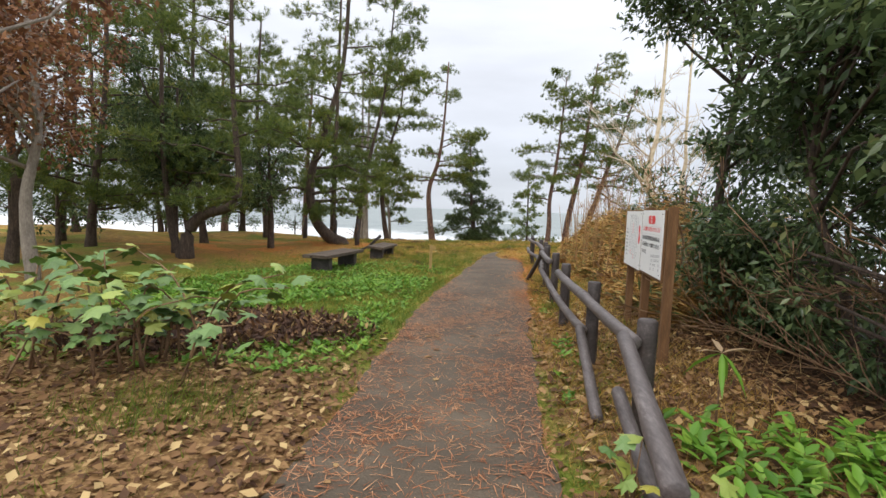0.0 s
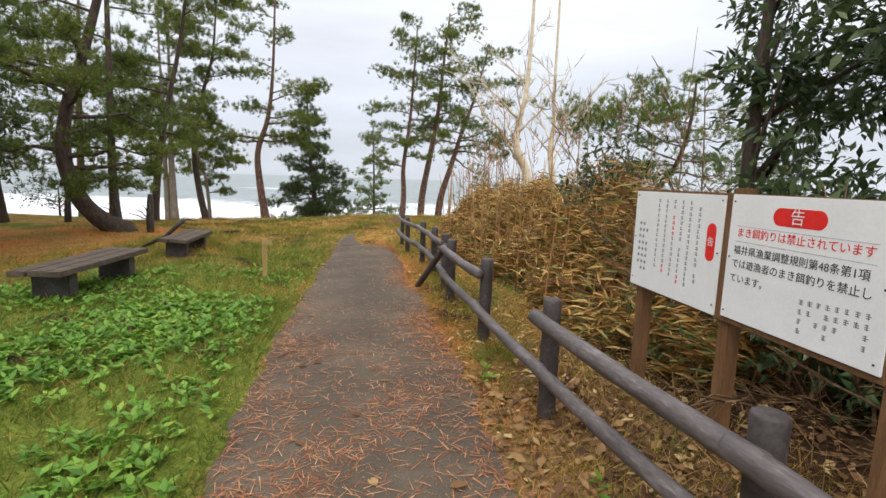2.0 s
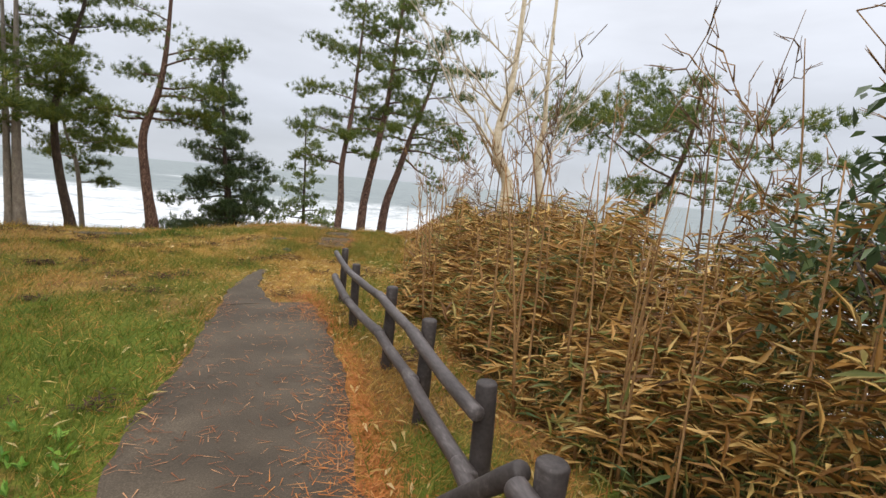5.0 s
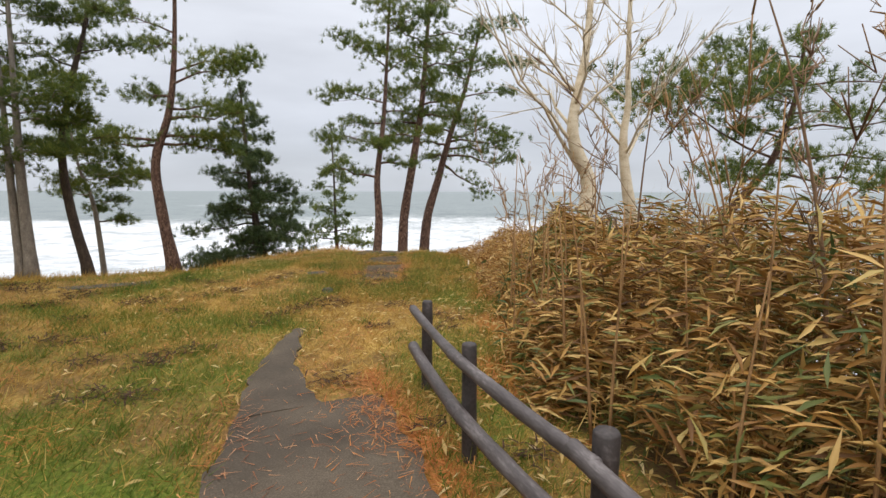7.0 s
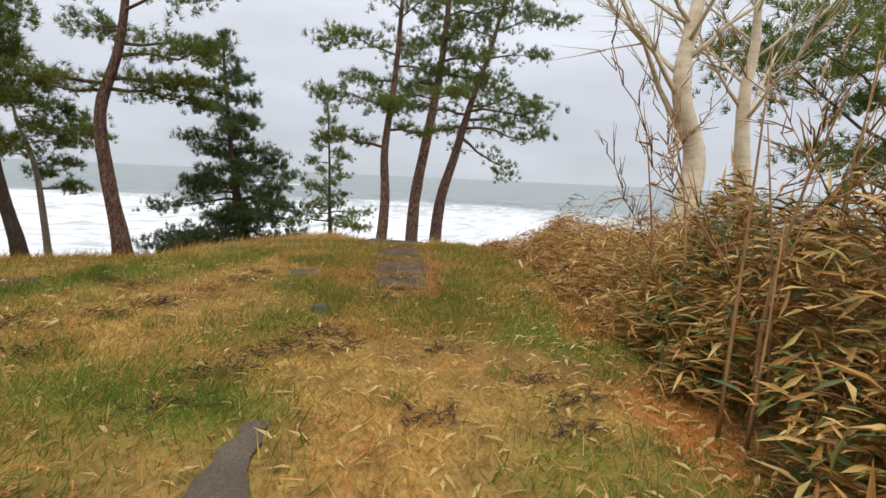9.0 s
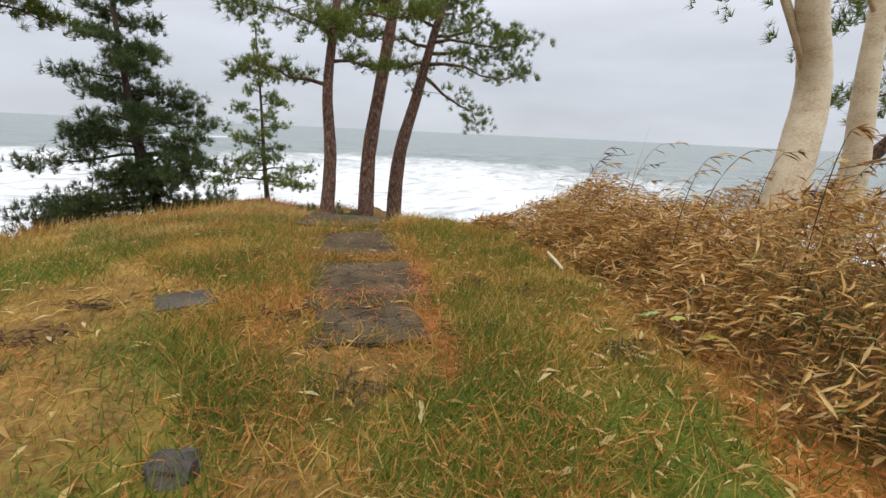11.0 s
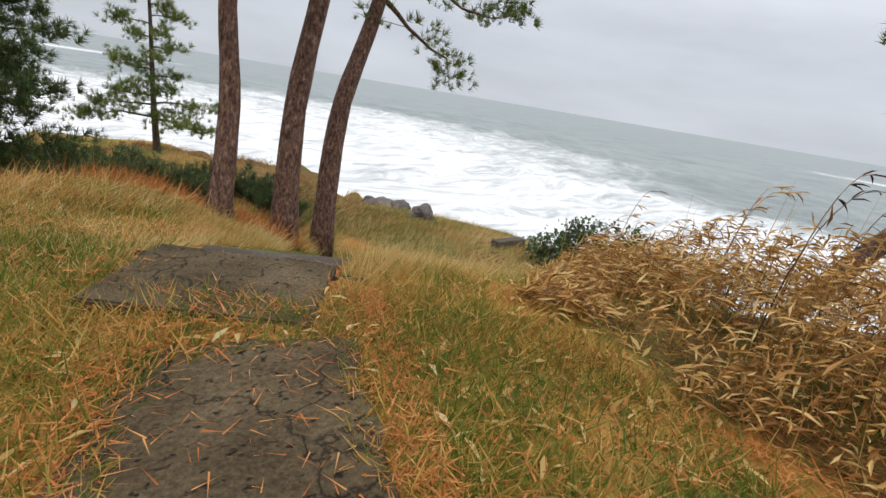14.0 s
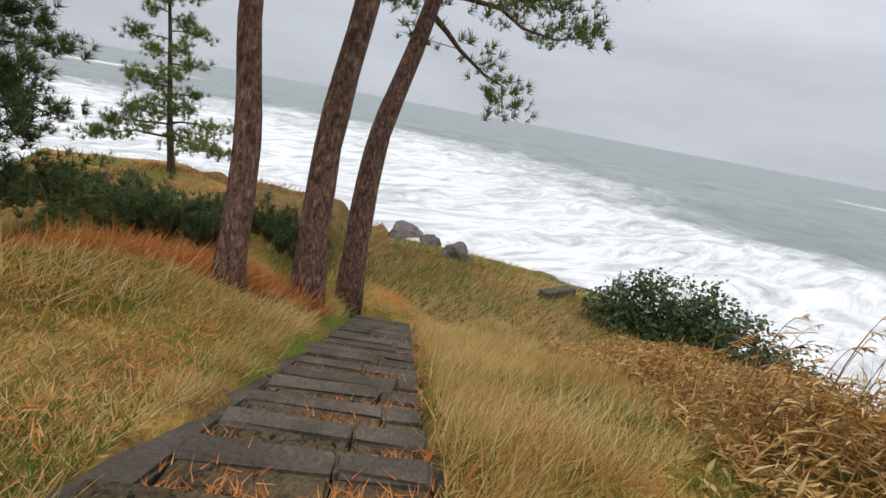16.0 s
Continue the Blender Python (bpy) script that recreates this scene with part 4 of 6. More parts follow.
def pine(ctrl, r0, label, seed, first=0.45, limbs=16, reach=2.2, shape="round", tufts=55, size=0.2, material=None, bark=None, category="pine tree", group="", rise=0.25, extra=(), k=None):
    """A pine: trunk through ctrl (world), limbs from the share `first` of its height, needle brushes on the twigs."""
    g = np.random.default_rng(seed)
    material, bark = material or NEEDLES, bark or BARK_PINE
    c = np.asarray(ctrl, float)
    base = c[0].copy()
    tree = thing("pine_tree", tuple(base), label, category, group, k=k)
    line = smooth_line(c - base, 26)
    u = np.linspace(0, 1, 26)
    rad = r0 * (1 - 0.82 * u) * (1 + 0.35 * np.exp(-u * 30))
    line[0, 2] -= 0.3
    tube_ob("trunk", line, rad, bark, tree, 12, 0.05, seed)
    pos, way, plan = [], [], []
    for k in range(limbs):
        f = first + (1 - first) * (k + g.uniform(0, 0.8)) / limbs
        f = min(f, 0.99)
        q = (f - first) / (1 - first)
        if shape == "cone":
            le = reach * (1.02 - q) ** 0.8
        elif shape == "top":
            le = reach * (0.55 + 0.6 * math.sin(math.pi * min(q * 0.9 + 0.1, 1)))
        else:
            le = reach * (0.45 + 0.7 * math.sin(math.pi * (0.15 + 0.8 * q)))
        plan.append((f, g.uniform(0, 2 * math.pi) + k * 2.4, le * g.uniform(0.7, 1.2), rise * (0.4 + q)))
    plan += [tuple(e) for e in extra]
    for f, az, le, ri in plan:
        i = f * 25
        i0 = min(int(i), 24)
        st = line[i0] + (line[i0 + 1] - line[i0]) * (i - i0)
        lp = limb_line(st, az, le, ri, 0.12 if shape != "cone" else 0.22, g)
        lr = max(0.018, r0 * (1 - 0.82 * f) * 0.45)
        limb = tubes_ob("limb", [(lp, lr, 0.006)], bark, tree, 5)
        many = []
        nt = max(5, int(tufts * le / reach))
        tt = 1 - 0.72 * g.uniform(0, 1, nt) ** 1.15
        tt[: nt // 6] = g.uniform(0.8, 1.0, nt // 6)
        ti = tt * 5
        i0 = np.minimum(ti.astype(int), 4)
        pp = lp[i0] + (lp[i0 + 1] - lp[i0]) * (ti - i0)[:, None]
        spread = 0.24 * le * (1.25 - 0.8 * tt)[:, None]
        off = g.normal(0, 1, (nt, 3)) * spread * np.array([1, 1, 0.2])
        off[:, 2] += 0.05 * le * g.uniform(0, 1, nt)
        tips = pp + off
        for k in range(0, nt, 8):
            m = (pp[k] + tips[k]) / 2 + g.normal(0, 0.03, 3)
            many.append(([pp[k], m, tips[k]], 0.009, 0.004))
        out = unit(off + 1e-3) + np.array([np.cos(az), np.sin(az), 0.0]) * 0.5 + np.array([0, 0, 0.9])
        per = 3
        for _ in range(per):
            pos.append(tips + g.normal(0, 0.09, tips.shape) * (size / 0.2))
            way.append(out + g.normal(0, 0.35, out.shape))
        tubes_ob("spray", many, bark, limb, 3)["kind"] = "stuff"
    pos, way = np.vstack(pos), np.vstack(way)
    up = np.tile([[0.3, 0.2, 1.0]], (len(pos), 1)) + g.normal(0, 0.6, (len(pos), 3))
    s = size * g.uniform(0.7, 1.25, len(pos))
    v, f = strew(*TUFT, pos, way, up, s, s)
    # each brush keeps the same share across as along
    solid("crown", v, f, material, tree)
    return tree


def on(x, y):
    return (x, y, hz(x, y) - 0.02)


# the three tall pines by the stairway
pine([on(7.08, 30.8), (7.24, 30.9, 0.6), (7.23, 31.0, 2.2), (7.56, 31.2, 4.2), (7.8, 31.4, 6.5), (8.0, 31.5, 9.5)], 0.17, "tall slender red-barked pine with a high ragged crown", 1, 0.44, 15, 2.0, "round", 46, 0.2, group="tall pines by the stairway",
     extra=[(0.40, 2.9, 1.9, 0.25), (0.52, 3.3, 2.2, 0.2)])
pine([on(8.36, 31.4), (8.47, 31.45, 0.6), (8.92, 31.5, 3.0), (9.33, 31.6, 5.2), (9.7, 31.9, 8), (10.0, 32, 10.5)], 0.215, "tall red-barked pine leaning slightly beside the stairway", 2, 0.52, 15, 2.3, "round", 46, 0.2, group="tall pines by the stairway")
pine([on(9.86, 32.75), (10.13, 32.95, 0.3), (10.76, 33.1, 2.2), (11.5, 33.3, 4.3), (12.3, 33.4, 6.4), (13.2, 33.5, 9.5)], 0.235, "tall leaning pine with dark bark and drooping seaward limbs", 3, 0.50, 15, 2.5, "round", 48, 0.2, group="tall pines by the stairway",
     extra=[(0.50, -0.5, 2.9, 0.02), (0.47, -0.45, 1.9, -0.62), (0.53, -0.2, 2.6, 0.12), (0.56, -0.9, 2.8, 0.1)])
# pines along the seaward edge of the meadow
pine([on(0.05, 30.8), (-0.2, 30.8, 0.9), (-0.3, 30.8, 2.6), (0.2, 30.7, 4.3), (0.45, 30.7, 6.5), (0.6, 30.7, 10)], 0.20, "slender grey-barked pine with a bent trunk at the meadow edge", 4, 0.45, 13, 2.1, "top", 46, 0.21, bark=BARK_PINE, group="pines along the meadow edge", k=1,
     extra=[(0.47, 0.2, 2.2, 0.0), (0.46, 2.7, 1.5, 0.1), (0.50, 0.0, 2.0, 0.12)])
pine([on(-2.9, 33.9), (-3.3, 33.9, 1.0), (-3.4, 33.9, 3.2), (-2.9, 33.8, 5.6), (-2.4, 33.8, 7.5), (-2.1, 33.8, 10.5)], 0.18, "dark-trunked pine with a curving stem at the meadow edge", 5, 0.36, 17, 2.1, "top", 46, 0.21, bark=BARK_DARK, group="pines along the meadow edge", k=1)
pine([on(-4.3, 33.0), (-4.35, 33.0, 2), (-4.3, 33.0, 5), (-4.2, 33, 11)], 0.19, "straight tall pine among the edge trees", 6, 0.35, 17, 2.3, "top", 46, 0.21, bark=BARK_GREY, group="pines along the meadow edge", k=1)
pine([on(-4.62, 33.1), (-4.65, 33.1, 2), (-4.66, 33.1, 5), (-4.7, 33.1, 10)], 0.15, "straight pine close beside another trunk", 7, 0.4, 14, 2.2, "top", 46, 0.21, bark=BARK_GREY, group="pines along the meadow edge", k=1)
pine([on(-3.0, 37.0), (-3.2, 37.0, 1.0), (-3.6, 37.0, 2.6), (-3.8, 36.9, 4.4)], 0.12, "small leaning pine behind the edge trees", 8, 0.25, 16, 1.9, "round", 42, 0.22, bark=BARK_GREY, group="pines along the meadow edge", k=1)
pine([on(-8.5, 34), (-8.4, 34, 3), (-8.2, 34, 7), (-8.0, 34, 11)], 0.2, "tall pine farther along the meadow edge", 9, 0.3, 18, 2.4, "top", 44, 0.22, group="pines along the meadow edge", k=1)
pine([on(-12.5, 31), (-12.4, 31, 3), (-12.6, 31, 7), (-12.4, 31, 11)], 0.22, "tall pine at the far end of the meadow", 10, 0.25, 18, 2.6, "top", 44, 0.22, group="pines along the meadow edge", k=1)
# broad dense pine with two stems, and the slim one behind
bx, by, bz = on(4.65, 39.4)
pine([(bx, by, bz), (bx - 0.5, by + 0.4, bz + 1.9), (bx - 0.95, by + 0.6, bz + 4.6), (bx - 1.15, by + 0.7, bz + 7.4), (bx - 1.3, by + 0.7, bz + 10.4)], 0.21, "dense dark conical pine with layered boughs", 11, 0.17, 58, 3.0, "cone", 50, 0.26, NEEDLES_DARK, BARK_DARK, extra=[(0.22, 0.0, 4.6, -0.05), (0.26, 3.1, 3.6, 0.0), (0.24, 0.3, 4.2, -0.1), (0.3, 2.7, 3.4, 0.0), (0.4, 3.3, 3.0, 0.05)])
pine([(bx - 0.85, by + 0.3, bz), (bx - 0.9, by + 0.5, bz + 1.9), (bx - 1.05, by + 0.6, bz + 5.6)], 0.15, "second leaning stem of a dense dark pine", 12, 0.6, 6, 1.8, "round", 34, 0.26, NEEDLES_DARK, BARK_DARK)
pine([on(9.9, 47.5), (9.8, 47.5, -1.0), (9.75, 47.5, 2.2), (9.6, 47.5, 6.3)], 0.15, "slim young pine with sparse layered boughs", 13, 0.2, 28, 2.3, "cone", 34, 0.26, NEEDLES, BARK_DARK)
# seaward pine that leans out beyond the bamboo
pine([on(15.6, 25.35), (16.15, 25.0, -1.0), (16.7, 24.5, 0.0), (17.15, 23.95, 1.0), (17.5, 23.35, 2.0), (17.7, 22.9, 2.9), (17.65, 22.4, 4.6), (17.5, 22.2, 6.3)], 0.24, "leaning pine hanging out over the sea bank", 14, 0.64, 7, 2.2, "top", 32, 0.24, NEEDLES, BARK_PINE, rise=0.05,
     extra=[(0.70, 3.0, 5.6, 0.36), (0.76, 3.2, 6.4, 0.30), (0.80, 3.5, 5.2, 0.24), (0.84, 2.8, 4.6, 0.18), (0.90, 3.2, 3.6, 0.12), (0.60, 3.5, 3.0, 0.05), (0.62, -1.3, 3.4, -0.05), (0.70, -1.0, 4.2, 0.0), (0.78, -1.5, 4.8, 0.02), (0.88, -1.2, 3.8, 0.0), (0.95, 2.4, 2.4, 0.3)])
# the wood on the landward side
pine([on(-3.95, 18.6), (-4.55, 18.6, 0.32), (-5.05, 18.6, 0.95), (-5.27, 18.6, 1.9), (-5.1, 18.5, 3.0), (-4.6, 18.4, 4.4), (-4.0, 18.3, 6.8), (-3.8, 18.2, 11)], 0.25, "crooked dark pine with a bowed trunk over the benches", 15, 0.30, 22, 2.5, "top", 46, 0.2, bark=BARK_DARK, group="crooked pines in the wood")
pine([on(-4.5, 22.0), (-4.5, 22, 2), (-4.4, 22, 6), (-4.3, 22, 12)], 0.15, "upright pine in the wood edge", 16, 0.22, 16, 2.0, "top", 38, 0.2, bark=BARK_DARK, group="crooked pines in the wood")
pine([on(-3.4, 23.2), (-3.2, 23.2, 1.8), (-2.9, 23.2, 3.5), (-2.3, 23.2, 6.5), (-1.9, 23.2, 11)], 0.13, "slender leaning pine in the wood edge", 17, 0.38, 15, 1.9, "top", 50, 0.2, bark=BARK_DARK, group="crooked pines in the wood")
pine([on(-6.6, 12.9), (-6.5, 12.9, 0.7), (-6.1, 12.9, 1.15), (-5.45, 12.9, 1.35), (-5.2, 12.9, 1.9), (-5.3, 12.9, 3.2), (-5.4, 12.9, 5.5), (-5.3, 12.8, 10)], 0.17, "dark pine with a hooked S-shaped trunk", 18, 0.50, 16, 2.3, "top", 42, 0.19, bark=BARK_DARK, group="crooked pines in the wood")
pine([on(-6.75, 13.0), (-7.1, 13.1, 0.9), (-7.3, 13.1, 3.5), (-7.2, 13.1, 9)], 0.12, "dark upright stem beside a hooked pine", 19, 0.4, 12, 1.9, "top", 40, 0.19, bark=BARK_DARK, group="crooked pines in the wood")
wr = random.Random(21)
for k, (x, y) in enumerate([(-8.7, 17.6), (-10.3, 14.4), (-10.5, 20.5), (-7.3, 22.5), (-13, 16.5), (-12.4, 24), (-15, 20), (-9.3, 26.5), (-16.5, 26), (-11.5, 10.5)]):
    z0 = hz(x, y)
    dx, dy = wr.uniform(-0.7, 0.7), wr.uniform(-0.4, 0.4)
    hgt = wr.uniform(9, 12.5)
    pine([on(x, y), (x + dx * 0.3, y, z0 + 1.5), (x + dx, y + dy, z0 + hgt * 0.5), (x + dx * 0.6, y + dy, z0 + hgt)], wr.uniform(0.11, 0.17), "pine in the dim wood, its trunk dark and thin", 30 + k, wr.uniform(0.2, 0.38), 20, 2.2, "top", 26, 0.23, bark=BARK_DARK, group="pines in the wood")


def leaf_tree(name, ctrl, r0, label, category, seed, clusters, per, leaf=(0.045, 0.11), material=None, bark=None, group="", bare_twigs=0):
    """A broad-leaved tree: trunk, limbs to each cluster of leaves, and one crown; clusters = [(x, y, z, radius)]."""
    g = np.random.default_rng(seed)
    material, bark = material or EVERGREEN, bark or BARK_DARK
    c = np.asarray(ctrl, float)
    base = c[0].copy()
    tree = thing(name, tuple(base), label, category, group)
    line = smooth_line(c - base, 20)
    line[0, 2] -= 0.25
    tube_ob("trunk", line, r0 * np.linspace(1.15, 0.35, 20), bark, tree, 10, 0.06, seed)
    pos, way = [], []
    for cx, cy, cz, cr in clusters:
        t = np.array([cx, cy, cz]) - base
        i = int(np.argmin(np.linalg.norm(line - t, axis=1) + 1.2 * np.maximum(line[:, 2] - t[2], 0)))
        st = line[max(0, min(i, 19) - 3)]
        m = (st + t) / 2 + g.normal(0, 0.12, 3) * cr
        limb = tubes_ob("limb", [([st, m, t], r0 * 0.4, 0.012)], bark, tree, 5)
        many = []
        m_n = int(per * cr * cr)
        d = unit(g.normal(size=(m_n, 3)))
        rr = cr * (0.35 + 0.65 * g.uniform(0, 1, m_n) ** 0.6) * (1 + 0.28 * np.sin(d[:, 0] * 5 + seed) * np.sin(d[:, 1] * 6 + cx) + 0.15 * np.sin(d[:, 2] * 9))
        p = t + d * rr[:, None] * np.array([1, 1, 0.85])
        # leaves gather round twig tips
        tips = p[:: 14]
        near = tips[g.integers(0, len(tips), m_n)]
        p = near + (p - near) * 0.12 + g.normal(0, 0.075, (m_n, 3))
        for q in tips[::4]:
            many.append(([t + (q - t) * 0.15, t + (q - t) * 0.6 + g.normal(0, 0.06, 3), q], 0.010, 0.003))
        tubes_ob("spray", many, bark, limb, 3)["kind"] = "stuff"
        pos.append(p)
        way.append(unit(p - t) * 0.6 + g.normal(0, 0.6, p.shape) + np.array([0, 0, -0.15]))
    if per:
        pos, way = np.vstack(pos), np.vstack(way)
        up = g.normal(0, 0.5, pos.shape) + np.array([0, 0, 1.0])
        k = g.uniform(0.7, 1.3, len(pos))
        v, f = strew(*OVAL4, pos, way, up, leaf[0] * k, leaf[1] * k)
        solid("crown", v, f, material, tree)
    return tree


def crowd(cx, cy, cz, sx_, sy_, sz_, n_, r_lo, r_hi, seed):
    q = random.Random(seed)
    return [(cx + q.uniform(-sx_, sx_), cy + q.uniform(-sy_, sy_), cz + q.uniform(-sz_, sz_), q.uniform(r_lo, r_hi)) for _ in range(n_)]


# evergreens closing the seaward side of the path
leaf_tree("evergreen_tree", [on(4.3, 8.0), (4.1, 8.1, 1.2), (4.3, 8.3, 3), (4.6, 8.5, 5)], 0.08, "dark glossy evergreen tree leaning over the path fence", "tree", 41, crowd(4.6, 8.0, 3.6, 0.9, 1.3, 2.4, 16, 0.55, 0.85, 1) + crowd(3.8, 8.8, 4.8, 0.6, 0.7, 1.0, 5, 0.45, 0.7, 14), 950, (0.058, 0.13), group="evergreens by the fence")
leaf_tree("evergreen_tree", [on(4.2, 5.4), (4.1, 5.7, 1.0), (4.0, 6.1, 2.2), (4.3, 6.2, 4.6)], 0.055, "dark glossy evergreen tree with a slanting trunk behind the sign", "tree", 42, crowd(4.15, 5.6, 3.2, 0.8, 1.5, 2.0, 19, 0.58, 0.9, 2), 1050, (0.058, 0.13), group="evergreens by the fence")
leaf_tree("evergreen_tree", [on(5.2, 2.4), (5.2, 2.6, 1.5), (5.2, 2.8, 3.5), (5.2, 3, 5)], 0.08, "dense evergreen tree with dull green leaves", "tree", 43, crowd(4.4, 3.2, 2.5, 0.8, 1.7, 1.6, 23, 0.6, 0.9, 3), 1600, (0.058, 0.13), group="evergreens by the fence")
leaf_tree("evergreen_tree", [on(5.6, 7.0), (5.7, 7.0, 1.5), (5.7, 7.2, 4), (5.8, 7.3, 7)], 0.09, "tall evergreen tree behind the nearer ones", "tree", 44, crowd(5.7, 6.4, 3.8, 0.8, 2.6, 2.6, 18, 0.75, 1.1, 4), 900, (0.06, 0.14), group="evergreens by the fence")
leaf_tree("evergreen_shrub", [on(3.9, 3.4), (3.9, 3.4, 0.5), (3.9, 3.5, 1.1)], 0.06, "low dark evergreen shrub under the trees", "shrub", 45, crowd(4.3, 4.8, 1.1, 0.5, 2.8, 0.7, 24, 0.5, 0.75, 5), 1700, group="shrubs by the fence")
leaf_tree("evergreen_shrub", [on(4.6, 10.6), (4.6, 10.6, 0.8), (4.6, 10.7, 1.8)], 0.05, "thin evergreen shrub among dry bamboo", "shrub", 46, crowd(4.6, 10.7, 1.7, 0.5, 0.9, 0.7, 6, 0.45, 0.65, 6), 500, group="shrubs by the fence")
# camellia-like trees and russet thicket in the wood
leaf_tree("evergreen_tree", [on(-5.9, 16.6), (-5.9, 16.6, 1.0), (-5.95, 16.6, 2.2), (-6, 16.6, 3.4)], 0.10, "small dark round-leaved evergreen in the wood", "tree", 47, crowd(-6.0, 16.6, 2.5, 0.6, 0.6, 0.9, 9, 0.55, 0.85, 7), 900, (0.05, 0.12), group="evergreens in the wood")
leaf_tree("evergreen_tree", [on(-7.3, 13.6), (-7.3, 13.6, 1.0), (-7.2, 13.6, 2.4), (-7.2, 13.6, 4.4)], 0.09, "leafy dark evergreen among pine trunks", "tree", 48, crowd(-7.3, 13.6, 3.5, 1.0, 0.8, 1.5, 16, 0.6, 0.9, 8), 1300, (0.05, 0.12), group="evergreens in the wood")
leaf_tree("russet_tree", [on(-7.4, 9.4), (-7.5, 9.4, 1.4), (-7.3, 9.5, 2.8), (-7.5, 9.5, 5)], 0.11, "half-bare tree with pale trunk and russet leaves", "tree", 49, crowd(-7.4, 9.4, 4.0, 1.4, 1.0, 1.4, 14, 0.7, 1.0, 9), 520, (0.06, 0.10), REDLEAF, BARK_GREY, group="half-bare trees in the wood")
leaf_tree("russet_tree", [on(-9.4, 11.0), (-9.2, 11, 1.4), (-9.3, 11, 3), (-9.1, 11, 6)], 0.12, "half-bare tree with dark trunk and russet leaves", "tree", 50, crowd(-9.2, 11, 4.6, 1.5, 1.0, 1.8, 14, 0.8, 1.1, 10), 480, (0.06, 0.10), REDLEAF, BARK_DARK, group="half-bare trees in the wood")
leaf_tree("russet_tree", [on(-5.0, 6.2), (-5.2, 6.2, 1.4), (-5.0, 6.2, 2.8), (-5.3, 6.3, 5)], 0.07, "thin half-bare tree at the wood edge", "tree", 51, crowd(-5.4, 6.4, 3.9, 1.0, 0.8, 1.2, 12, 0.6, 0.9, 11), 420, (0.06, 0.10), REDLEAF, BARK_GREY, group="half-bare trees in the wood")
for k in range(9):
    x, y = wr.uniform(-20, -12), wr.uniform(6, 30)
    leaf_tree("evergreen_shrub", [on(x, y), (x, y, 1.0), (x, y, 2.2)], 0.07, "dark evergreen undergrowth in the wood", "shrub", 60 + k, crowd(x, y, 1.7, 1.6, 1.2, 1.0, 7, 0.8, 1.2, 20 + k), 240, (0.07, 0.15), group="undergrowth in the wood")
for k, (x, y) in enumerate([(-10.5, 30.2), (-11.5, 27.5), (-7.0, 28.5), (-14, 28)]):
    leaf_tree("evergreen_shrub", [on(x, y), (x, y, 0.4), (x, y, 0.9)], 0.04, "low brown-green scrub at the meadow edge", "shrub", 80 + k, crowd(x, y, 0.5, 1.0, 0.6, 0.2, 5, 0.4, 0.6, 40 + k), 500, (0.05, 0.10), group="scrub at the meadow edge")
# dark rounded shrub on the terrace rim
leaf_tree("evergreen_shrub", [on(16.2, 29.4), (16.2, 29.4, -2.4), (16.3, 29.4, -1.8)], 0.06, "rounded dark green shrub on the rim of the bank", "shrub", 90, [(15.2, 30.3, -2.3, 0.75), (15.8, 29.8, -1.95, 0.85), (16.4, 29.1, -2.0, 0.85), (16.8, 28.3, -2.4, 0.85), (16.9, 27.5, -2.7, 0.8), (16.0, 28.7, -2.6, 0.8), (15.2, 29.3, -2.7, 0.7)], 3000, (0.075, 0.11))


def bare_tree(name, ctrl, r0, label, category, seed, limbs, material, group=""):
    """A leafless tree: limbs = [(share of height, azimuth, length, rise)], each with side twigs."""
    g = np.random.default_rng(seed)
    c = np.asarray(ctrl, float)
    base = c[0].copy()
    tree = thing(name, tuple(base), label, category, group)
    line = smooth_line(c - base, 26)
    line[0, 2] -= 0.3
    tube_ob("trunk", line, r0 * np.linspace(1.0, 0.18, 26), material, tree, 12, 0.035, seed)
    thin = min(1.0, r0 / 0.06)
    for f, az, le, ri in limbs:
        i = int(f * 25)
        lp = limb_line(line[i], az, le, ri, -0.15, g, 8)
        limb = tubes_ob("limb", [(lp, r0 * (1 - 0.8 * f) * 0.34, 0.005)], material, tree, 5)
        many = []
        for k in range(9):
            q = lp[2 + k % 6]
            d = unit(lp[-1] - lp[0]) + g.normal(0, 0.55, 3) + np.array([0, 0, 0.35])
            e = q + unit(d) * le * g.uniform(0.18, 0.4)
            many.append(([q, (q + e) / 2 + g.normal(0, 0.04, 3), e], 0.005 + 0.013 * thin, 0.004))
            for _ in range(2):
                e2 = e + unit(d + g.normal(0, 0.6, 3)) * le * 0.14
                many.append(([(q + e) / 2, e2], 0.003 + 0.005 * thin, 0.003))
        tubes_ob("spray", many, material, limb, 3)["kind"] = "stuff"
    return tree


bare_tree("birch_tree", [on(9.12, 22.3), (9.24, 22.27, 0.8), (9.38, 22.27, 1.6), (9.32, 22.27, 2.1), (8.93, 22.27, 2.75), (8.85, 22.27, 3.3), (9.0, 22.27, 4.1), (9.17, 22.27, 4.9), (9.3, 22.3, 7), (9.3, 22.3, 10)], 0.225, "leafless pale-barked tree with a crooked trunk", "tree", 101,
          [(0.31, 2.9, 2.9, 1.25), (0.45, 3.0, 2.4, 1.0), (0.52, 1.6, 2.0, 0.9), (0.6, 4.2, 2.0, 0.9), (0.57, 5.2, 2.0, 0.8), (0.64, 2.2, 2.0, 0.7), (0.74, 0.0, 1.8, 0.8), (0.66, 3.2, 2.4, 0.6), (0.82, 2.8, 1.8, 0.7), (0.9, 0.5, 1.4, 0.8), (0.78, 1.0, 1.5, 0.9)], BARK_PALE, "pale bare trees")
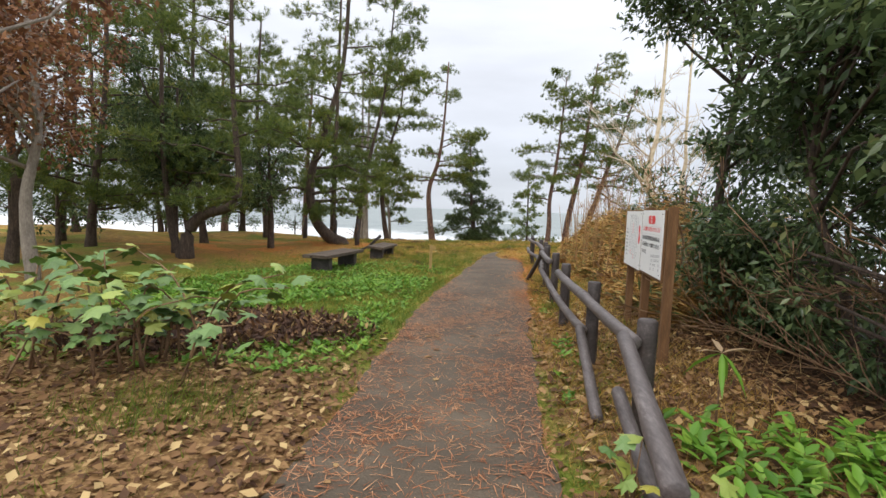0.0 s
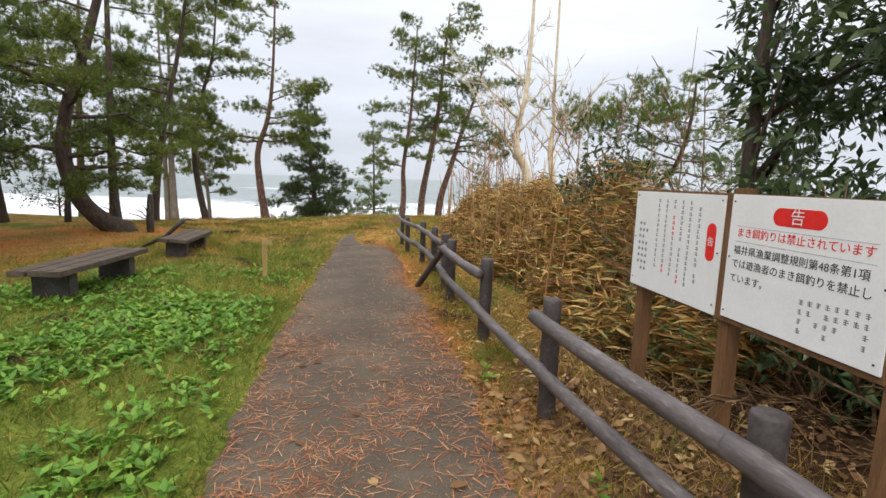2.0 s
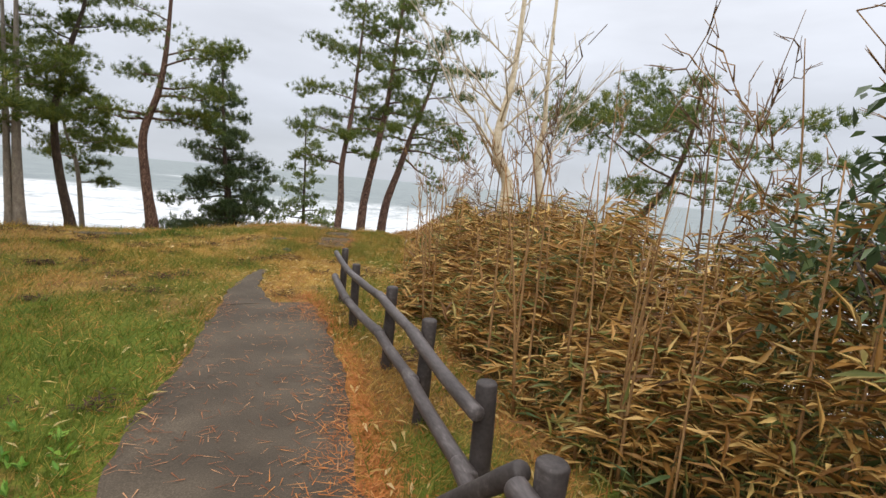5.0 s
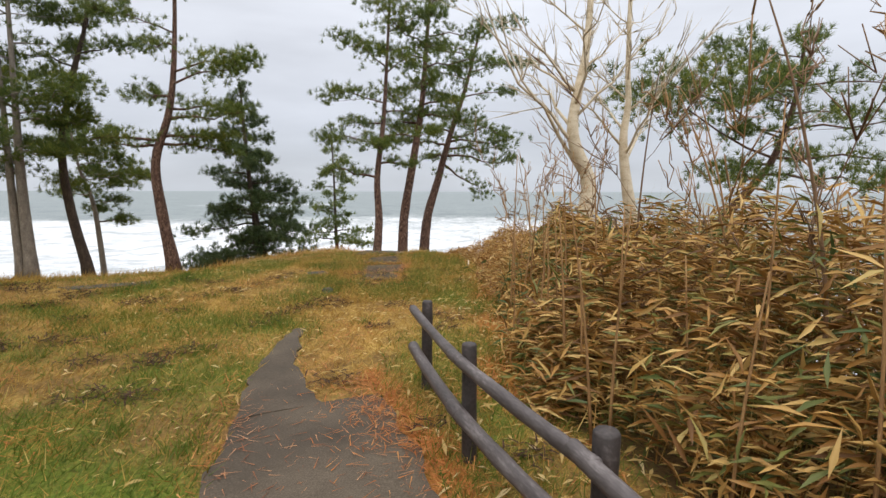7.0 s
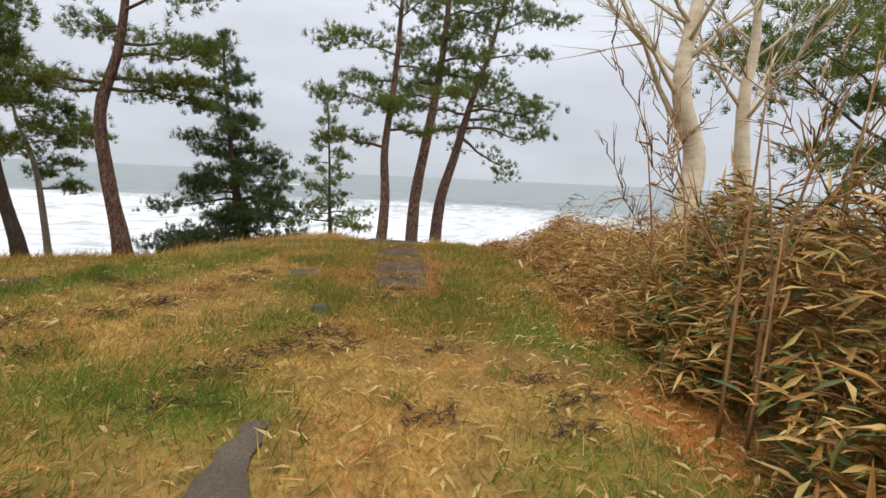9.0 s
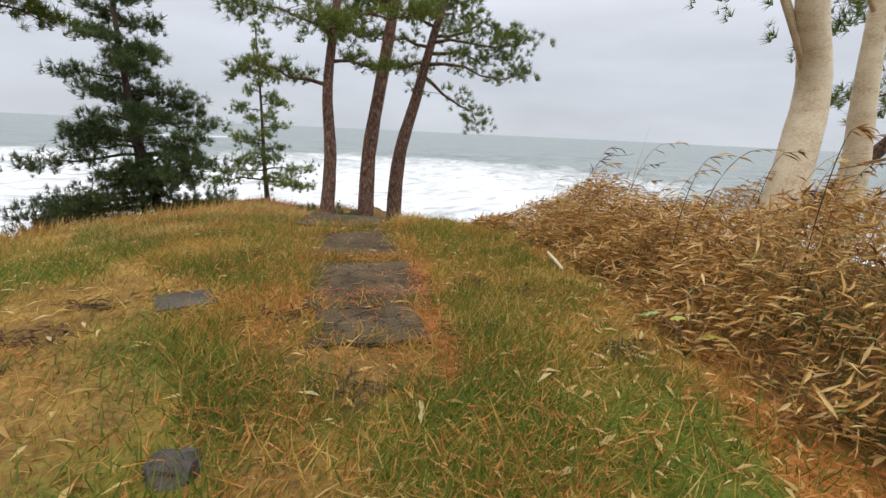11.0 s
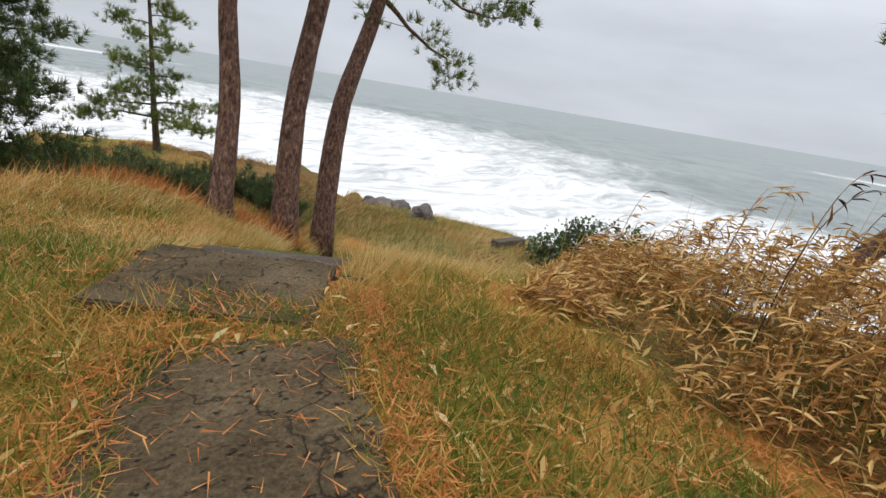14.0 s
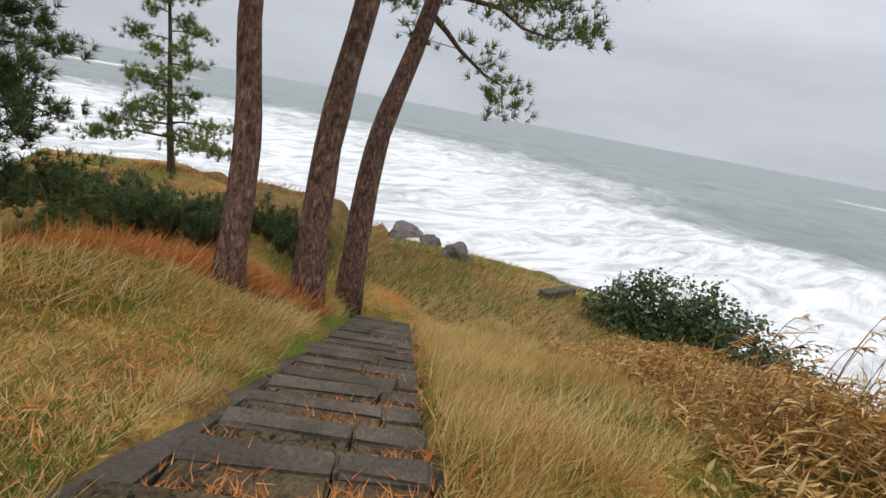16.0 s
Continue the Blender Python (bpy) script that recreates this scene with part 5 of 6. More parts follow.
bare_tree("birch_tree", [on(10.72, 22.2), (10.68, 22.13, 0.9), (10.5, 22.13, 1.7), (10.36, 22.13, 2.3), (10.27, 22.13, 3.0), (10.38, 22.13, 3.8), (10.3, 22.13, 5.0), (10.3, 22.13, 9.5)], 0.18, "leafless pale-barked tree beside another", "tree", 102,
          [(0.46, 0.3, 2.4, 1.1), (0.55, 2.8, 1.8, 1.0), (0.5, 4.4, 2.0, 0.9), (0.6, 1.4, 2.0, 0.8), (0.7, 5.4, 1.9, 0.8), (0.72, 2.0, 1.7, 0.8), (0.8, 3.9, 1.6, 0.7), (0.9, 2.4, 1.4, 0.8)], BARK_PALE, "pale bare trees")
sg = random.Random(8)
for k, (x, y, hgt) in enumerate([(4.7, 14.3, 3.2), (5.2, 15.2, 2.6), (5.9, 14.6, 3.6), (5.6, 16.6, 3.0), (5.0, 17.8, 2.0), (6.2, 18.3, 2.6), (5.3, 12.8, 3.4), (6.6, 16.2, 3.4), (4.6, 11.6, 3.0), (6.1, 13.2, 4.0), (5.7, 19.4, 2.0), (6.6, 20.6, 2.3), (5.0, 9.6, 3.2), (6.2, 11.3, 4.2)]):
    z0 = hz(x, y)
    dx, dy = sg.uniform(-0.5, 0.6), sg.uniform(-0.4, 0.5)
    bare_tree("sapling", [(x, y, z0), (x + dx * 0.2, y, z0 + hgt * 0.35), (x + dx * 0.6, y + dy * 0.4, z0 + hgt * 0.7), (x + dx, y + dy, z0 + hgt)], 0.017, "thin leafless reddish sapling in dry bamboo", "sapling", 110 + k,
              [(0.3, sg.uniform(0, 6), 0.8, 1.2), (0.5, sg.uniform(0, 6), 0.9, 1.4), (0.65, sg.uniform(0, 6), 0.6, 1.2)], STALK if k % 3 else TWIG, "bare saplings")
for k, (x, y) in enumerate([(3.9, 3.4), (4.0, 4.4), (4.2, 5.2), (4.0, 6.8), (4.1, 7.5), (3.8, 8.6), (3.8, 9.6), (3.6, 2.4)]):
    bare_tree("bramble", [(x, y, 0), (x + 0.1, y + 0.1, 0.5), (x + 0.25, y - 0.1, 1.1), (x + 0.1, y + 0.2, 1.6)], 0.013, "tangle of bare brown bramble stems", "bramble", 140 + k,
              [(0.1, sg.uniform(0, 6), 1.3, 0.6), (0.2, sg.uniform(0, 6), 1.2, 0.9), (0.4, sg.uniform(0, 6), 1.1, 0.5), (0.5, sg.uniform(0, 6), 1.0, -0.2), (0.7, sg.uniform(0, 6), 0.9, -0.5), (0.05, sg.uniform(0, 6), 1.5, 0.2)], TWIG, "brambles under the trees")

# pine seedlings and low scrub below the meadow


def seedling(x, y, hgt, label, seed, spread=0.5, stems=5):
    g = np.random.default_rng(seed)
    ob = thing("pine_seedling", on(x, y), label, "pine seedling", "young pines on the bank")
    many, pos, way = [], [], []
    for k in range(stems):
        az = g.uniform(0, 6.28)
        tip = np.array([math.cos(az) * spread * g.uniform(0.2, 1), math.sin(az) * spread * g.uniform(0.2, 1), hgt * g.uniform(0.6, 1.0)])
        many.append(([(0, 0, 0), tip * np.array([0.7, 0.7, 0.5]), tip], 0.02, 0.006))
        for t in np.linspace(0.3, 1, 9):
            pos.append(tip * np.array([t, t, t]))
            way.append(unit(tip) + np.array([0, 0, 0.5]) + g.normal(0, 0.25, 3))
    tubes_ob("stem", many, BARK_DARK, ob)
    pos, way = np.array(pos), np.array(way)
    s = 0.17 * g.uniform(0.8, 1.2, len(pos))
    v, f = strew(*TUFT_FINE, pos, way, g.normal(0, 1, pos.shape), s, s)
    solid("needles", v, f, NEEDLES_DARK, ob)
    return ob


sg = random.Random(12)
for k in range(34):
    t = k / 33
    x = 7.2 + 3.6 * t + sg.uniform(-0.5, 0.5)
    y = 38.0 - 1.2 * t + sg.uniform(-1.0, 1.0)
    seedling(x, y, sg.uniform(0.6, 1.25), "bushy young green pine on the bank", 200 + k, sg.uniform(0.5, 0.9), 9)
seedling(18.0, 32.0, 0.8, "single dark pine seedling on the terrace rim", 250, 0.3, 4)
seedling(4.3, 38.5, 1.2, "round young pine in the dry grass", 251, 0.8, 14)

# ---- stuff: bamboo grass, grasses, leaves ----


def stuff(name, arrays, material, label, category):
    ob = solid(name, arrays[0], arrays[1], material)
    return tagged(ob, label, category, kind="stuff")


def pick(count, x0, x1, y0, y1, weight, seed):
    """Random places in a box, kept by weight(x, y) in 0..1."""
    g = np.random.default_rng(seed)
    x, y = g.uniform(x0, x1, count), g.uniform(y0, y1, count)
    keep = g.uniform(0, 1, count) < weight(x, y)
    return x[keep], y[keep], g


def bush_height(x, y):
    inn = x - bush_edge(y)
    tall = np.interp(y, [3, 8, 11, 14, 17, 19, 21, 23, 25, 29], [0.5, 0.9, 1.65, 1.55, 1.5, 1.3, 0.95, 0.72, 0.60, 0.38])
    lump = wavy(x, y, 1.4, 4) - 0.5 + 0.7 * (wavy(x, y, 3.7, 1) - 0.5)
    return tall * np.clip(0.30 + inn * 0.75, 0.05, 1) * (0.95 + 0.55 * lump)


def in_bush(x, y):
    inn = x - bush_edge(y)
    d = shore_distance(x, y)
    ragged = 0.5 * (wavy(x, y, 2.6, 2) - 0.5) + 0.3 * (wavy(x, y, 6.0, 1) - 0.5)
    clear = np.clip(1.5 * wavy(x, y, 2.1, 5) + 0.1, 0.25, 1)
    deep_in = np.interp(y, [14, 20, 24, 30], [6.0, 4.2, 3.6, 2.6])
    return np.where((inn > ragged) & (d < 3.0) & (inn < deep_in), np.clip(1.0 - 0.10 * inn, 0.35, 1) * clear, 0.0)


x, y, g = pick(560000, 2.8, 17, 7.5, 29.5, in_bush, 51)
hb = bush_height(x, y)
z = hill(x, y) + hb * (0.10 + 0.90 * g.uniform(0, 1.0, len(x)) ** 0.75)
way = np.stack([0.95 + g.normal(0, 0.30, len(x)), -0.35 + g.normal(0, 0.40, len(x)), -0.06 + g.normal(0, 0.26, len(x))], -1)
loose = g.uniform(0, 1, len(x)) < 0.22
way[loose] = g.normal(0, 0.7, (int(loose.sum()), 3)) + np.array([0.2, 0.0, 0.2])
up = g.normal(0, 0.5, way.shape) + np.array([0, -0.3, 1.0])
kk = g.uniform(0.45, 1.3, len(x))
kk = kk * np.where(y > 20, 0.64, 1.0)
pale = y + 0.25 * np.sin(3.0 * x) + g.normal(0, 0.8, len(y)) > 20.2
for sel, material, words_ in ((~pale, SASA, "thicket of wind-blown dry bamboo grass"), (pale, SASA_PALE, "straw-coloured wind-blown bamboo grass on the bank")):
    stuff("dry_bamboo", strew(*LANCE4, np.stack([x, y, z], -1)[sel], way[sel], up[sel], 0.027 * kk[sel], 0.215 * kk[sel]), material, words_, "bamboo grass")
x, y, g = pick(14000, 2.9, 14, 7.5, 29, in_bush, 52)
hb = bush_height(x, y)
lean = np.stack([0.18 + g.normal(0, 0.12, len(x)), g.normal(0, 0.12, len(x)), np.ones(len(x))], -1)
stuff("bamboo_stalks", strew(*BLADE, np.stack([x, y, hill(x, y) - 0.05], -1), lean, g.normal(0, 1, lean.shape), 0.010, hb * g.uniform(0.7, 1.35, len(x)) + 0.1), SASA, "straw-coloured stalks of dry bamboo grass", "bamboo grass")
# plumed reeds that stand above the thicket
x, y, g = pick(900, 5.5, 13, 18, 27, lambda x, y: (in_bush(x, y) > 0.4) * 0.5, 53)
lean = np.stack([0.5 + g.normal(0, 0.2, len(x)), -0.1 + g.normal(0, 0.2, len(x)), np.ones(len(x))], -1)
stuff("reeds", strew(*BENT, np.stack([x, y, hill(x, y)], -1), lean, g.normal(0, 1, lean.shape), 0.008, bush_height(x, y) + g.uniform(0.3, 0.75, len(x))), DRY_BLADE, "thin bent reed stems with dry plumes", "reeds")


def off_paving(x, y):
    p = (x > path_left(y) - 0.02) & (x < path_right(y) + 0.02) & (y < 16.75)
    p |= (x > np.interp(y, [16.5, 17.5, 18.8], [1.46, 1.68, 2.2])) & (x < np.interp(y, [16.5, 17.6, 18.8], [2.1, 2.06, 2.33])) & (y > 16.4) & (y < 18.8)
    s = (x - 6.15) * SU.x + (y - 26.75) * SU.y
    c = (x - 6.15) * SU.y - (y - 26.75) * SU.x
    p |= (s > -0.75) & (s < 7.0) & ((c > -0.60) & (c < 0.44))
    p |= (s > -0.2) & (s < 6.6) & (c < -0.56) & (c > -0.84)
    rag_ = 0.10 * (wavy(x, y, 5.0, 2) - 0.5) - 0.03
    q = ((np.abs((x - 4.88) * 0.93 - (y - 23.72) * 0.37) < 0.47 + rag_) & (np.abs((x - 4.82) * 0.37 + (y - 23.58) * 0.93) < 0.58 + rag_))
    q |= ((np.abs((x - 5.33) * 0.93 - (y - 25.08) * 0.37) < 0.44 + rag_) & (np.abs((x - 5.31) * 0.37 + (y - 25.02) * 0.93) < 0.62 + rag_))
    q |= ((np.abs(x - 4.30) < 0.22) & (np.abs(y - 22.78) < 0.22)) | ((np.abs(x - 4.62) < 0.14) & (np.abs(y - 22.62) < 0.3))
    q |= (np.abs(x - 3.4) < 0.18) & (np.abs(y - 23.75) < 0.16)
    return ~(p | q)


WALK = np.array([[0.3, 0], [0.4, 5], [1.1, 10.5], [1.7, 14.3], [3.0, 20], [4.7, 23.5], [6.2, 27], [9.5, 31.2]])


def near_walk(x, y, full=2.5, gone=9.0):
    cx = np.interp(y, WALK[:, 1], WALK[:, 0])
    return np.clip(1 - (np.abs(x - cx) - full) / (gone - full), 0.10, 1)


def turf(name, count, box_, chance, blade, width, lo, hi, lean_k, material, label, seed, wind=(0.25, 0.0)):
    x, y, g = pick(count, *box_, lambda x, y: np.clip(chance(x, y), 0, 1) * off_paving(x, y) * (shore_distance(x, y) < 1.0), seed)
    w = np.stack([wind[0] + g.normal(0, lean_k, len(x)), wind[1] + g.normal(0, lean_k, len(x)), np.ones(len(x)) * 0.8], -1)
    kk = g.uniform(0.6, 1.2, len(x))
    le = (lo + (hi - lo) * g.uniform(0, 1, len(x)) ** 1.5) * kk
    return stuff(name, strew(*blade, np.stack([x, y, ground_height(x, y) - 0.01], -1), w, g.normal(0, 1, w.shape), width * kk, le), material, label, "grass")


FIELD = (-6, 9.5, 1.5, 28.5)
PLUME_BROWN = leafy("tawny_scrub", [(0.0, (0.10, 0.05, 0.02)), (0.4, (0.26, 0.14, 0.05)), (0.8, (0.42, 0.27, 0.10)), (1.0, (0.14, 0.16, 0.05))], 0.8, 0.3, 0.5, 0.5)
turf("green_grass", 520000, FIELD, lambda x, y: 0.9 * zones(x, y)[0] * near_walk(x, y) * (1 - zones(x, y)[4]) * (1 - 0.8 * zones(x, y)[3]), BLADE, 0.009, 0.04, 0.17, 0.55, GREEN_BLADE, "short green meadow grass", 61)
turf("dry_grass", 560000, FIELD, lambda x, y: 0.85 * zones(x, y)[1] * near_walk(x, y) * (1 - zones(x, y)[4]) * (y > 6), BLADE, 0.008, 0.05, 0.17, 0.9, DRY_BLADE, "short straw-coloured dry grass", 62)
turf("verge_grass", 60000, (1.0, 3.2, 2, 17), lambda x, y: 0.5 * (x > path_right(y) + 0.1), BLADE, 0.006, 0.06, 0.22, 0.8, DRY_BLADE, "dry trampled verge grass under the fence", 63)
turf("bank_turf", 260000, (2.5, 8.5, 26.3, 31.2), lambda x, y: 0.6 * np.clip(0.35 + 1.3 * (wavy(x, y, 1.3, 2) - 0.35), 0.1, 1), BLADE, 0.010, 0.04, 0.12, 0.8, PALE_BLADE, "short straw-coloured turf on the bank", 68, (0.4, 0.0))
turf("bank_turf_green", 190000, (2.5, 8.5, 26.3, 31.2), lambda x, y: 0.85 * np.clip(1.8 * wavy(x, y, 1.6, 5) - 0.45, 0.08, 1), BLADE, 0.010, 0.04, 0.11, 0.6, GREEN_BLADE, "short green turf on the bank", 69, (0.3, 0.0))
turf("bank_grass", 170000, (2.0, 17.0, 26.8, 40), lambda x, y: 0.75 * np.clip(1.3 - 0.09 * (y - 26.8), 0.2, 1) * np.where((x < 7.6) & (y < 31), 1.3 * np.exp(-((y - 30.2 + 0.05 * (x - 5)) / 0.55) ** 2), 0.8), BENT, 0.007, 0.10, 0.36, 0.55, PALE_BLADE, "long pale wind-bent grass on the bank", 64, (0.7, -0.1))
turf("bank_green", 80000, (6.5, 18.0, 25.5, 39), lambda x, y: np.clip(1.6 * zones(x, y)[0] - 0.6, 0.05, 1), BLADE, 0.008, 0.08, 0.25, 0.5, GREEN_BLADE, "long green grass on the bank", 65, (0.6, 0.0))
turf("stair_side_grass", 110000, (6.2, 12.5, 26.2, 31.5), lambda x, y: 0.8 * np.clip(0.3 + 1.2 * (wavy(x, y, 1.5, 3) - 0.3), 0.15, 1) * ((x - 6.15) * 0.775 - (y - 26.75) * 0.63 > 0.5), BENT, 0.007, 0.10, 0.27, 0.5, PALE_BLADE, "pale wind-bent grass beside the stairway", 92, (0.7, -0.15))
turf("slab_side_dry", 110000, (3.2, 7.4, 20.5, 26.8), lambda x, y: 0.75 * np.clip(1.2 * wavy(x, y, 2.2, 1) - 0.1, 0.15, 1) * (x < bush_edge(y) - 0.1), BENT, 0.008, 0.06, 0.19, 1.1, DRY_BLADE, "dry trampled grass beside the slabs", 93)
turf("slab_side_green", 105000, (3.2, 7.4, 20.5, 26.8), lambda x, y: 0.8 * np.clip(1.9 * wavy(x, y, 1.8, 6) - 0.6, 0.05, 1) * (x < bush_edge(y) - 0.1), BLADE, 0.009, 0.06, 0.19, 0.6, GREEN_BLADE, "fresh grass beside the slabs", 94)
turf("far_scrub", 34000, (-2, 14, 33.5, 50), lambda x, y: np.clip(1.6 * wavy(x, y, 0.9, 2) - 0.35, 0.08, 1), BENT, 0.016, 0.15, 0.5, 0.6, PLUME_BROWN, "tawny dead scrub toward the shore", 97, (0.4, 0.0))
turf("edge_grass", 40000, (-14, 6, 29, 36), lambda x, y: 0.6 * np.clip(1.0 - 0.06 * np.abs(y - 31), 0, 1), BENT, 0.012, 0.12, 0.36, 0.4, DRY_BLADE, "tall tawny grass at the meadow edge", 66, (0.5, 0.0))
turf("rust_scrub", 110000, (1.5, 9.0, 30.8, 36), lambda x, y: 0.9 * zones(x, y)[2], BENT, 0.010, 0.2, 0.5, 0.6, RUST_BLADE, "rust-brown dead bracken on the bank", 67, (0.5, 0.0))


def flat_strew(name, count, box_, chance, shape, width, length, material, label, category, seed, lift=0.02, flat=0.25, keep_path=False, jitter=0.6):
    x, y, g = pick(count, *box_, lambda x, y: np.clip(chance(x, y), 0, 1) * (1 if keep_path else off_paving(x, y)), seed)
    a = g.uniform(0, 6.28, len(x))
    way = np.stack([np.cos(a), np.sin(a), g.normal(0, flat, len(x))], -1)
    up = np.stack([g.normal(0, flat, len(x)), g.normal(0, flat, len(x)), np.ones(len(x))], -1)
    kk = 1 + jitter * g.uniform(-1, 1, len(x))
    z = np.maximum(ground_height(x, y), np.where(off_paving(x, y), -9, 0.022)) + lift * g.uniform(0.2, 1, len(x))
    return stuff(name, strew(*shape, np.stack([x, y, z], -1), way, up, width * kk, length * kk), material, label, category)


def on_path(x, y):
    return (x > path_left(y)) & (x < path_right(y)) & (y < 17)


edge_d = lambda x, y: np.minimum(np.abs(x - path_left(y)), np.abs(x - path_right(y)))
flat_strew("path_needles", 90000, (-0.7, 2.8, 0.5, 17), lambda x, y: on_path(x, y) * (0.16 + 0.14 * (y < 9) + 0.65 * np.exp(-edge_d(x, y) / 0.14) + 0.5 * (wavy(x, y, 2.2, 1) > 0.72) * (y < 10)) * np.where(y > 11, 0.35, 1), NEEDLE, 0.0055, 0.085, PATH_NEEDLES, "orange pine needles strewn on the asphalt", "pine needles", 71, 0.006, 0.04, True)
flat_strew("edge_needles", 60000, (0.6, 3.0, 6.0, 17), lambda x, y: np.exp(-np.abs(x - path_right(y) - 0.05) / 0.17) * np.clip((y - 6.0) / 3.0, 0.1, 1) * np.clip(1.7 * wavy(x, y, 1.6, 3) - 0.25, 0.15, 1), NEEDLE, 0.006, 0.10, RUST_BLADE, "drift of orange pine needles along the path edge", "pine needles", 99, 0.02, 0.12, True)
flat_strew("bank_needles", 60000, (3.0, 8.6, 26.4, 31.4), lambda x, y: 0.35 * np.clip(1.6 * wavy(x, y, 3.1, 4) - 0.45, 0.08, 1), NEEDLE, 0.006, 0.09, RUST_BLADE, "orange pine needles in the bank turf", "pine needles", 98, 0.09, 0.35)
flat_strew("slab_side_needles", 26000, (3.6, 7.6, 20.8, 26.6), lambda x, y: 0.6 * np.clip(2.0 * wavy(x, y, 1.7, 8) - 0.7, 0.06, 1) * (x < bush_edge(y) + 0.1), NEEDLE, 0.005, 0.09, RUST_BLADE, "orange pine needles in the grass", "pine needles", 96, 0.06, 0.25)
flat_strew("verge_needles", 120000, (-5, 8, 6, 26), lambda x, y: 0.9 * zones(x, y)[2] * near_walk(x, y, 3, 8), NEEDLE, 0.006, 0.12, RUST_BLADE, "drifts of orange fallen pine needles", "pine needles", 72, 0.05, 0.2)


def by_slabs(x, y):
    s = (x - 4.9) * 0.42 + (y - 24.0) * 0.907
    c = (x - 4.9) * 0.907 - (y - 24.0) * 0.42
    return (np.abs(s) < 2.4) * (0.03 + 0.9 * np.exp(-((c - 0.56) / 0.09) ** 2) + 0.3 * np.exp(-((c + 0.55) / 0.12) ** 2) + 0.75 * np.exp(-((s - 0.36) / 0.10) ** 2) * (np.abs(c) < 0.6) + 0.3 * np.exp(-((s + 0.85) / 0.12) ** 2) * (np.abs(c) < 0.5))


flat_strew("slab_needles", 80000, (3.5, 7, 21.8, 26.6), by_slabs, NEEDLE, 0.0045, 0.075, RUST_BLADE, "orange pine needles between broken slabs", "pine needles", 73, 0.05, 0.12, True)
g = np.random.default_rng(74)
m = 8500
sx_ = g.uniform(START, START + 16.9 * TREAD, m)
step = np.floor((sx_ - START) / TREAD)
sx_ = START + step * TREAD + TREAD * np.clip(np.abs(g.normal(0, 0.22, m)), 0, 0.95)
sy_ = np.clip(g.choice([0.34, 0.05, -0.35], m, p=[0.45, 0.3, 0.25]) + g.normal(0, 0.2, m), -0.56, 0.46)
keep = wavy(sx_ * 2.1, sy_ * 2.6, 1.6, 2) > 0.5
sx_, sy_, step = sx_[keep], sy_[keep], step[keep]
sz_ = 0.035 - RISE * (np.maximum(step, 0) + 1) + g.uniform(0, 0.03, len(sx_))
pw_ = np.stack([6.15 + SU.x * sx_ + SU.y * sy_, 26.75 + SU.y * sx_ - SU.x * sy_, sz_], -1)
a = g.normal(1.0, 0.7, len(sx_))
stuff("stair_needles", strew(*NEEDLE, pw_, np.stack([np.cos(a), np.sin(a), g.normal(0, 0.08, len(a))], -1), np.tile([[0, 0, 1.0]], (len(a), 1)) + g.normal(0, 0.2, (len(a), 3)), 0.006, 0.09), RUST_BLADE, "orange pine needles drifted on the steps", "pine needles")

flat_strew("leaf_litter", 42000, (-5.5, 4, 1.0, 9), lambda x, y: 0.9 * zones(x, y)[3] * (y < 8.5), OVAL4, 0.04, 0.07, LITTER, "fallen brown and yellow leaves", "leaf litter", 75, 0.04, 0.35)
flat_strew("path_leaves", 170, (-0.6, 2.0, 1.5, 11), lambda x, y: on_path(x, y) * 0.6, OVAL, 0.045, 0.07, LITTER, "a few pale leaves lying on the path", "leaf litter", 76, 0.01, 0.1, True)
flat_strew("meadow_leaves", 26000, (0, 8.5, 8, 27), lambda x, y: 0.12 + 0.6 * np.exp(-np.clip(bush_edge(y) - x, 0, 9) / 0.9) * (x < bush_edge(y) + 0.3), LANCE4, 0.02, 0.10, PALE_BLADE, "scattered dry bamboo leaves in the meadow", "leaf litter", 77, 0.05, 0.2)


def herbs(x, y):
    lp = path_left(y)
    inn = lp - x
    band = np.clip((inn - 0.12) / 0.35, 0, 1) * (inn < 4.2) * np.clip((y - 4.9) / 1.6, 0, 1) * np.clip((13.8 - y) / 3.0, 0, 1)
    return band * np.clip(1.5 * wavy(x, y, 1.2, 6) - 0.1, 0.08, 1) + 0.22 * (x > path_right(y) + 0.15) * (x < 1.8) * (wavy(x, y, 1.9, 3) > 0.6) * (y < 15)


x, y, g = pick(30000, -5.5, 2.4, 3.2, 14.2, lambda x, y: 0.65 * herbs(x, y) * off_paving(x, y), 78)
reps = 5
a = g.uniform(0, 6.28, (len(x), reps)).ravel()
px, py = np.repeat(x, reps), np.repeat(y, reps)
way = np.stack([np.cos(a), np.sin(a), g.uniform(0.15, 0.9, len(a))], -1)
kk = g.uniform(0.6, 1.3, len(a))
stuff("herbs", strew(*OVAL4, np.stack([px, py, ground_height(px, py) + g.uniform(0, 0.05, len(a))], -1), way, np.tile([[0, 0, 1.0]], (len(a), 1)) + 0.2 * g.normal(size=(len(a), 3)), 0.042 * kk, 0.085 * kk), HERB, "fresh green broad-leaved herbs", "herbs")

